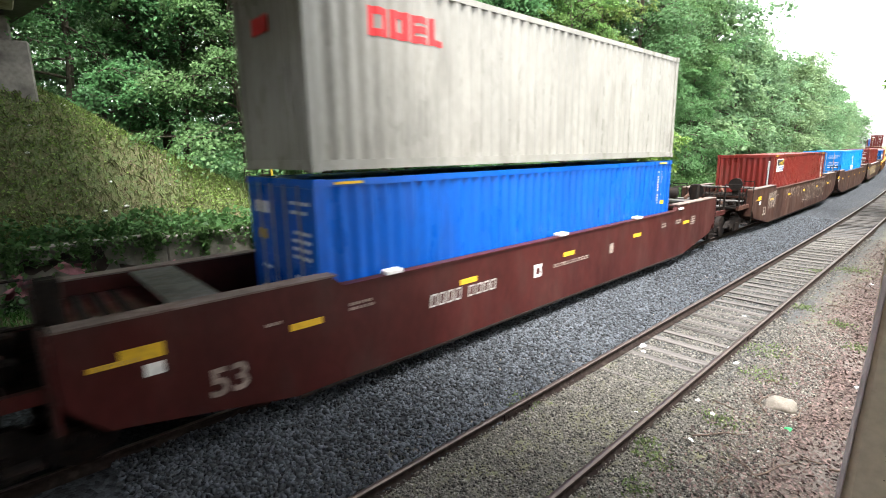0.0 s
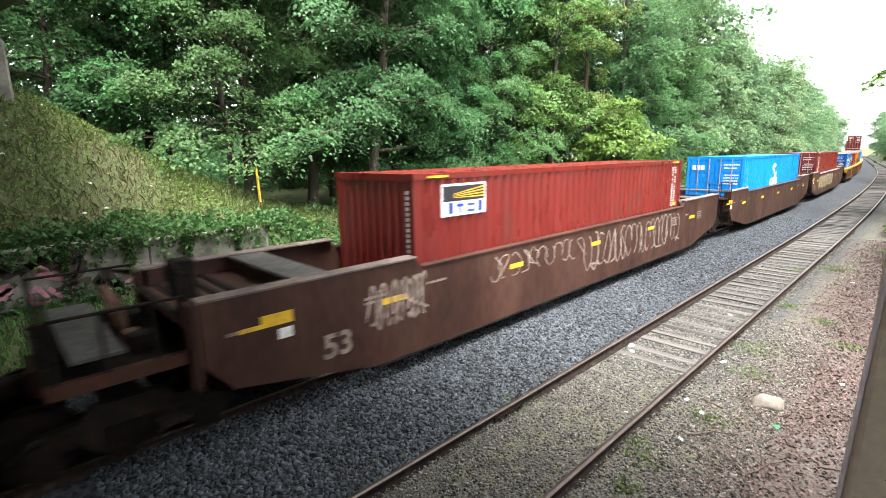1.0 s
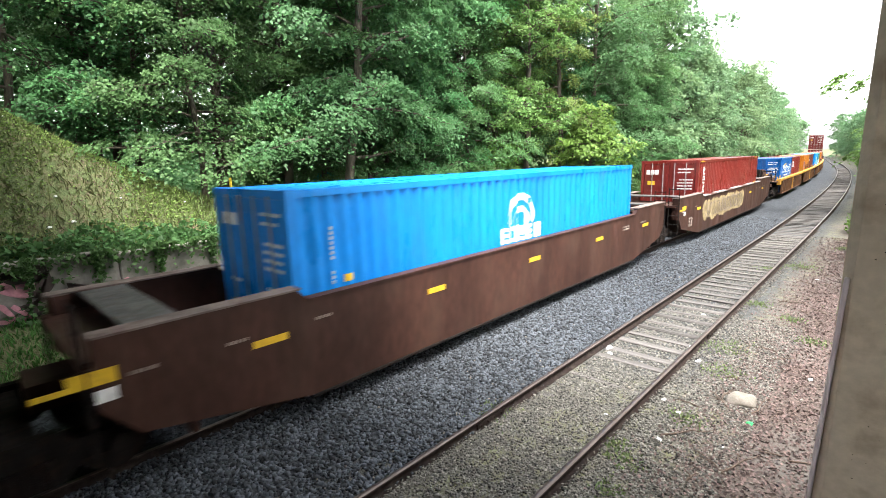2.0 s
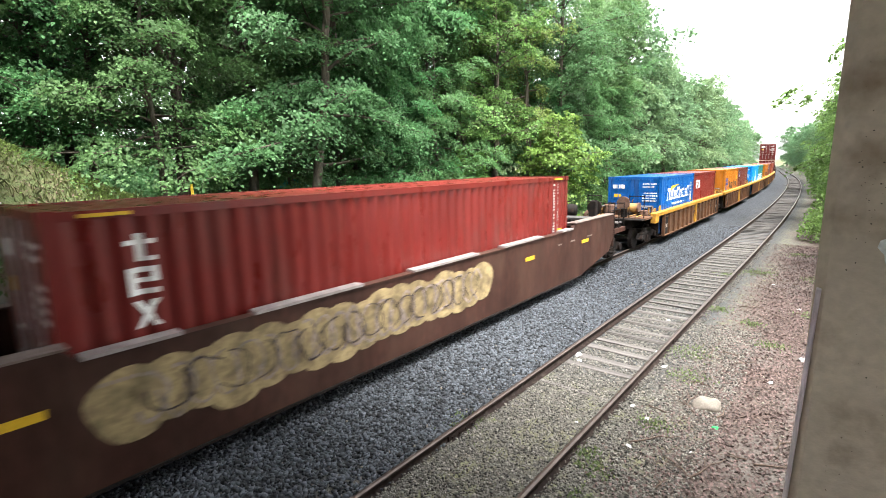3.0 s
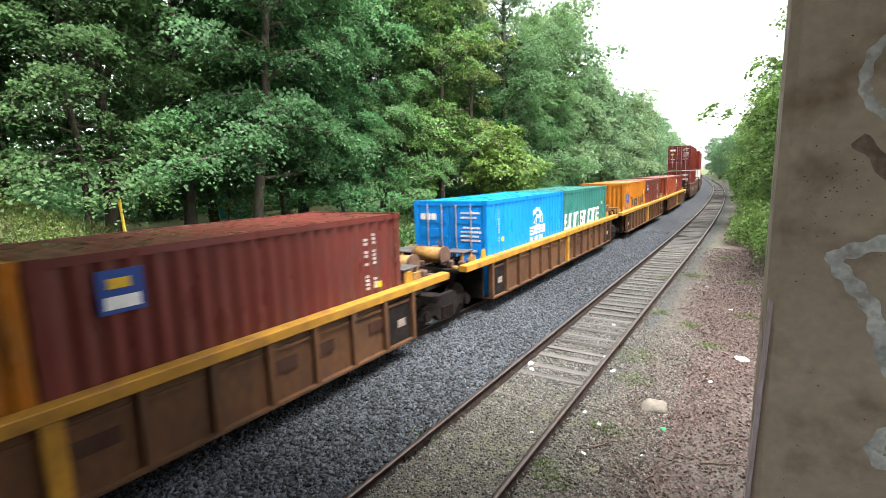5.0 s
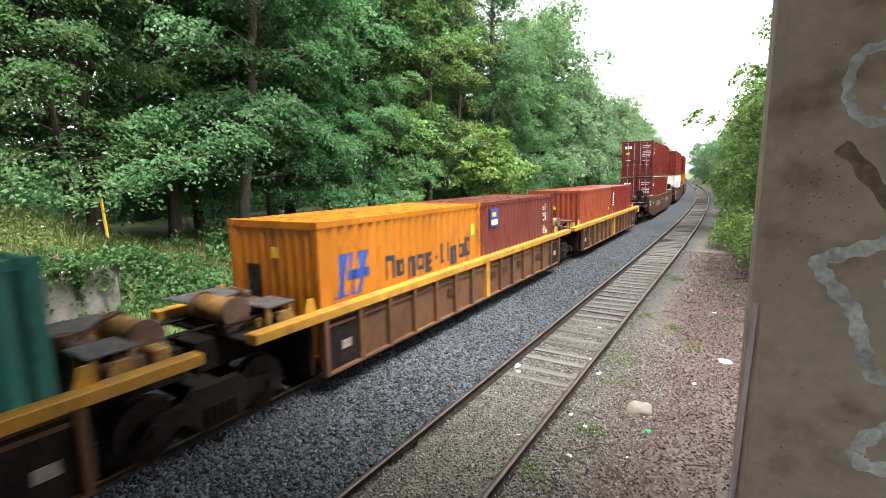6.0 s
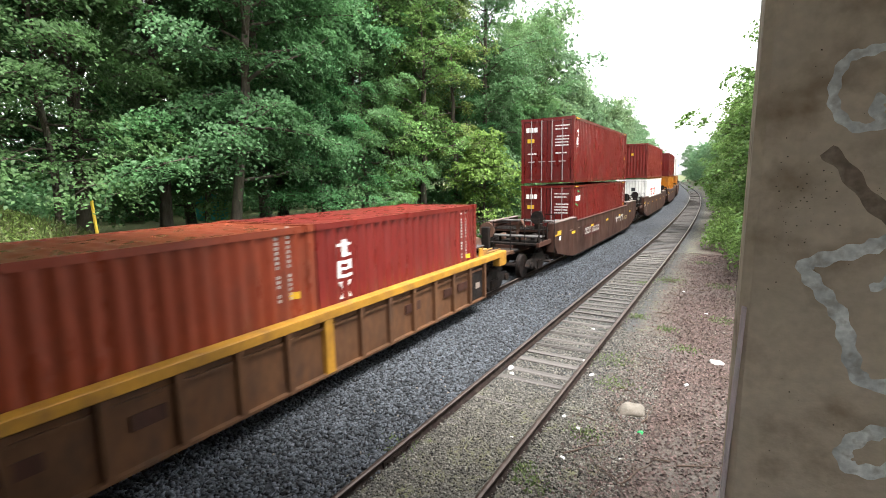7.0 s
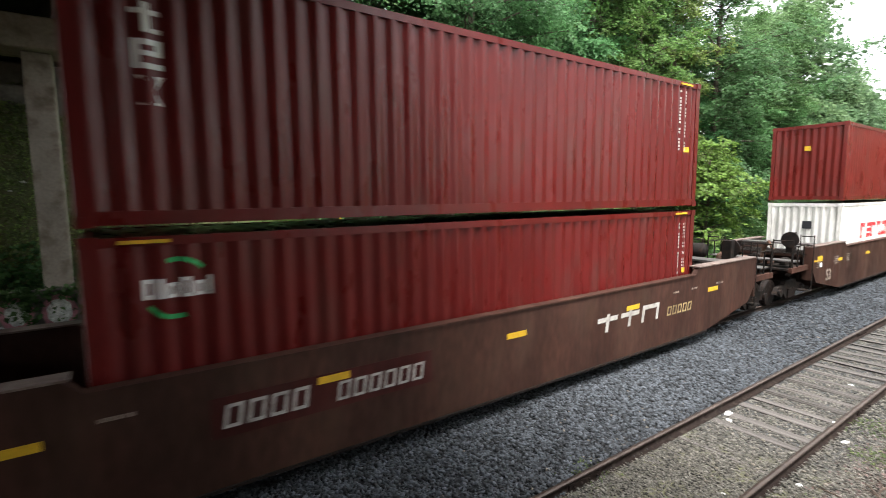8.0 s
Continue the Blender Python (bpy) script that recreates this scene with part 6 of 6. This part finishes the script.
def build_bank_cover():
    """Low weeds, dry grass and dead leaves over the bank and the verge."""
    rng = np.random.default_rng(14)

    def low(name, x, y, lift, size, material, label, upright=0.5):
        z = ground_height(x, y) + rng.uniform(0.2, 1.0, len(x)) * lift
        ob = leaves(name, np.stack([x, y, z], -1), size, material, rng, upright=upright)
        return tagged(ob, label, "ground cover", kind="stuff")
    x, y = scatter(64000, -17.5, -10.3, -4.0, 10.5, rng)
    pick = np.sin(x * 1.3 + 2 * np.sin(y * 0.7)) + np.sin(y * 1.9 + x) + rng.normal(size=len(x)) * 0.7
    low("bank_weeds", x[pick > -0.3], y[pick > -0.3], 0.14, 0.066, M["light"], "patchy light green weeds on the bank")
    low("bank_dead_leaves", x[pick < 0.0][:12000], y[pick < 0.0][:12000], 0.07, 0.05, M["bank_litter"], "dead brown leaves and stalks on the bank", 1.0)

    def blades(name, x, y, height, material, label):
        n = len(x)
        z = ground_height(x, y)
        h = height * rng.uniform(0.5, 1.3, n)
        a = rng.uniform(0, 2 * math.pi, n)
        w = 0.012 + 0.010 * rng.uniform(0, 1, n)
        lean = rng.normal(size=(n, 2)) * 0.45 * h[:, None]
        base = np.stack([x, y, z - 0.01], -1)
        side = np.stack([np.cos(a) * w, np.sin(a) * w, np.zeros(n)], -1)
        tip = base + np.stack([lean[:, 0], lean[:, 1], h], -1)
        mid = base + np.stack([lean[:, 0] * 0.35, lean[:, 1] * 0.35, h * 0.6], -1)
        v = np.stack([base - side, base + side, mid + side * 0.7, tip, mid - side * 0.7], 1).reshape(-1, 3)
        f = np.arange(n * 5).reshape(n, 5)
        return tagged(np_mesh(name, v, f, material), label, "grass", kind="stuff")
    x, y = scatter(22000, -9.8, -6.9, -4, 26, rng)
    blades("verge_grass", x, y, 0.13, M["verge"], "bright green grass beside the ballast")
    x, y = scatter(9000, -16.5, -10.3, -4.0, 9.0, rng)
    blades("bank_grass", x, y, 0.20, M["dry_grass"], "thin dry grass on the bank")
    x, y = scatter(9000, -14, -9.8, 5, 45, rng)
    blades("wood_edge_grass", x, y, 0.35, M["grass"], "long grass at the edge of the wood")
    # weeds round the siding
    spots = ((1.15, 9.9, 0.45), (1.4, 8.7, 0.35), (0.47, 18.3, 0.3), (1.3, 18.9, 0.5), (1.41, 6.6, 0.28), (2.39, 11.3, 0.3), (2.2, 23.2, 0.4), (1.17, 5.05, 0.22), (0.95, 5.3, 0.2), (1.9, 12.6, 0.25), (-0.9, 5.0, 0.3), (3.0, 18.5, 0.5), (3.1, 14.0, 0.4), (1.25, 4.4, 0.2), (1.05, 13.5, 0.3))
    xs, ys = [], []
    for sx, sy, r in spots:
        k = int(520 * r)
        xs.append(sx + rng.normal(size=k) * r * 0.5)
        ys.append(sy + rng.normal(size=k) * r * 0.5)
    blades("siding_weeds", np.concatenate(xs), np.concatenate(ys), 0.05, M["weed"], "small tufts of weeds beside the siding")
    bx = np.concatenate([v[::4] for v in xs])
    by = np.concatenate([v[::4] for v in ys])
    low("siding_weed_leaves", bx, by, 0.05, 0.035, M["weed"], "small bright weed leaves beside the siding")


build_bank_cover()


def crumple(name, x, y, size, material, label, category, flat=0.35, seed=1, group=""):
    """A small uneven lump, such as a stone or a crumpled scrap, on the ground."""
    rng = random.Random(seed)
    bm = bmesh.new()
    bmesh.ops.create_icosphere(bm, subdivisions=3 if size > 0.2 else 2, radius=1.0)
    for v in bm.verts:
        d = 1 + 0.45 * noise.noise(v.co * 1.4 + Vector((seed * 3.1, 0, 0))) + rng.uniform(-0.03, 0.03)
        v.co = Vector((v.co.x * d, v.co.y * d * 0.7, max(v.co.z, -0.5) * d * flat))
    bmesh.ops.scale(bm, vec=(size, size, size), verts=bm.verts[:])
    ob = part(name, bm, material, smooth=size > 0.2)
    ob.matrix_basis = pose(x, y, ground_z(x, y) + size * flat * 0.15, rng.uniform(-6, 6), rng.uniform(-6, 6), rng.uniform(0, 360))
    return tagged(ob, label, category, group)


def build_litter():
    crumple("boulder", 1.93, 7.65, 0.23, M["pale_stone"], "pale tan boulder lying in the leaf litter", "stone", 0.6, 3)
    for k, (x, y, r) in enumerate(((3.05, 10.75, 0.14), (-0.62, 8.55, 0.10), (-0.5, 8.3, 0.07), (0.62, 9.66, 0.09), (0.95, 8.9, 0.06), (1.32, 5.8, 0.045), (1.29, 6.7, 0.06), (0.47, 6.0, 0.035), (0.98, 7.0, 0.05), (2.7, 14.6, 0.06), (1.9, 17.2, 0.05), (2.6, 9.2, 0.06), (2.0, 6.2, 0.03), (0.2, 12.0, 0.05))):
        crumple("paper_scrap", x, y, r, M["paper"], "crumpled white scrap lying on the ground", "litter", 0.4, 10 + k, "scraps of litter")
    crumple("bottle_scrap", 2.14, 7.05, 0.06, M["mark_green"], "small green plastic scrap in the leaves", "litter", 0.5, 40)
    rng = random.Random(21)
    for k in range(26):
        x, y = rng.uniform(-14.5, -10.8), rng.uniform(-2.5, 5.0)
        crumple("paper_scrap", x, y, rng.uniform(0.04, 0.10), M["paper"], "crumpled white scrap lying on the bank", "litter", 0.4, 60 + k, "scraps of litter on the bank")
    for k in range(46):
        if k < 8:
            x, y, a = ((1.5, 9.9, 95), (2.12, 5.6, 60), (1.72, 16.6, 100), (2.1, 7.35, 80), (2.5, 13.2, 120), (1.3, 5.9, 45), (2.7, 6.4, 20), (2.9, 16.0, 80))[k]
            n = 0.75
        else:
            x, y, a, n = rng.uniform(1.4, 3.5), rng.uniform(3.0, 22), rng.uniform(0, 180), rng.uniform(0.2, 0.6)
        pts = [(0, 0, 0)]
        for j in range(5):
            q = pts[-1]
            pts.append((q[0] + n / 5, q[1] + rng.uniform(-0.05, 0.05), rng.uniform(0, 0.02)))
        bm = tube(pts, [0.013, 0.012, 0.010, 0.009, 0.007, 0.004], 5)
        tube([pts[2], (pts[2][0] + 0.1, pts[2][1] + 0.09, 0.03), (pts[2][0] + 0.2, pts[2][1] + 0.13, 0.02)], [0.007, 0.005, 0.003], 4, bm)
        ob = tagged(part("stick", bm, M["twig"]), "thin forked dead stick lying on the ground", "stick", "fallen sticks")
        ob.matrix_basis = pose(x, y, ground_z(x, y) + 0.015, 0, 0, a)
    outline = [(-0.9, 0.0), (-0.95, 1.1), (-0.5, 1.75), (0.05, 2.05), (0.55, 1.8), (0.95, 1.05), (0.9, 0.0)]
    shelter = tagged(part("tarpaulin_shelter", prism(outline, -0.8, 0.8, "y"), M["teal_tarp"], bevel=0.06), "teal tarpaulin draped over a low shelter in the wood", "shelter")
    shelter.matrix_basis = pose(-25.9, 18.7, ground_z(-25.9, 18.7) - 0.02, 0, 0, 55)
    post = part("marker_post", box(-0.045, 0.045, -0.03, 0.03, 0, 1.35), M["post"], bevel=0.012)
    tagged(post, "leaning yellow marker post in the grass", "post")
    post.matrix_basis = pose(-13.0, 6.5, ground_z(-13.0, 6.5) - 0.02, 0, -4, 10)


build_litter()

# ---- motion of the train ----


def motions():
    for ob, s, z in RIDERS:
        walk(ob, [(t / 2, on_line(s - SPEED * t / 2, MAIN, MAIN_Z + z)) for t in range(17)])


motions()
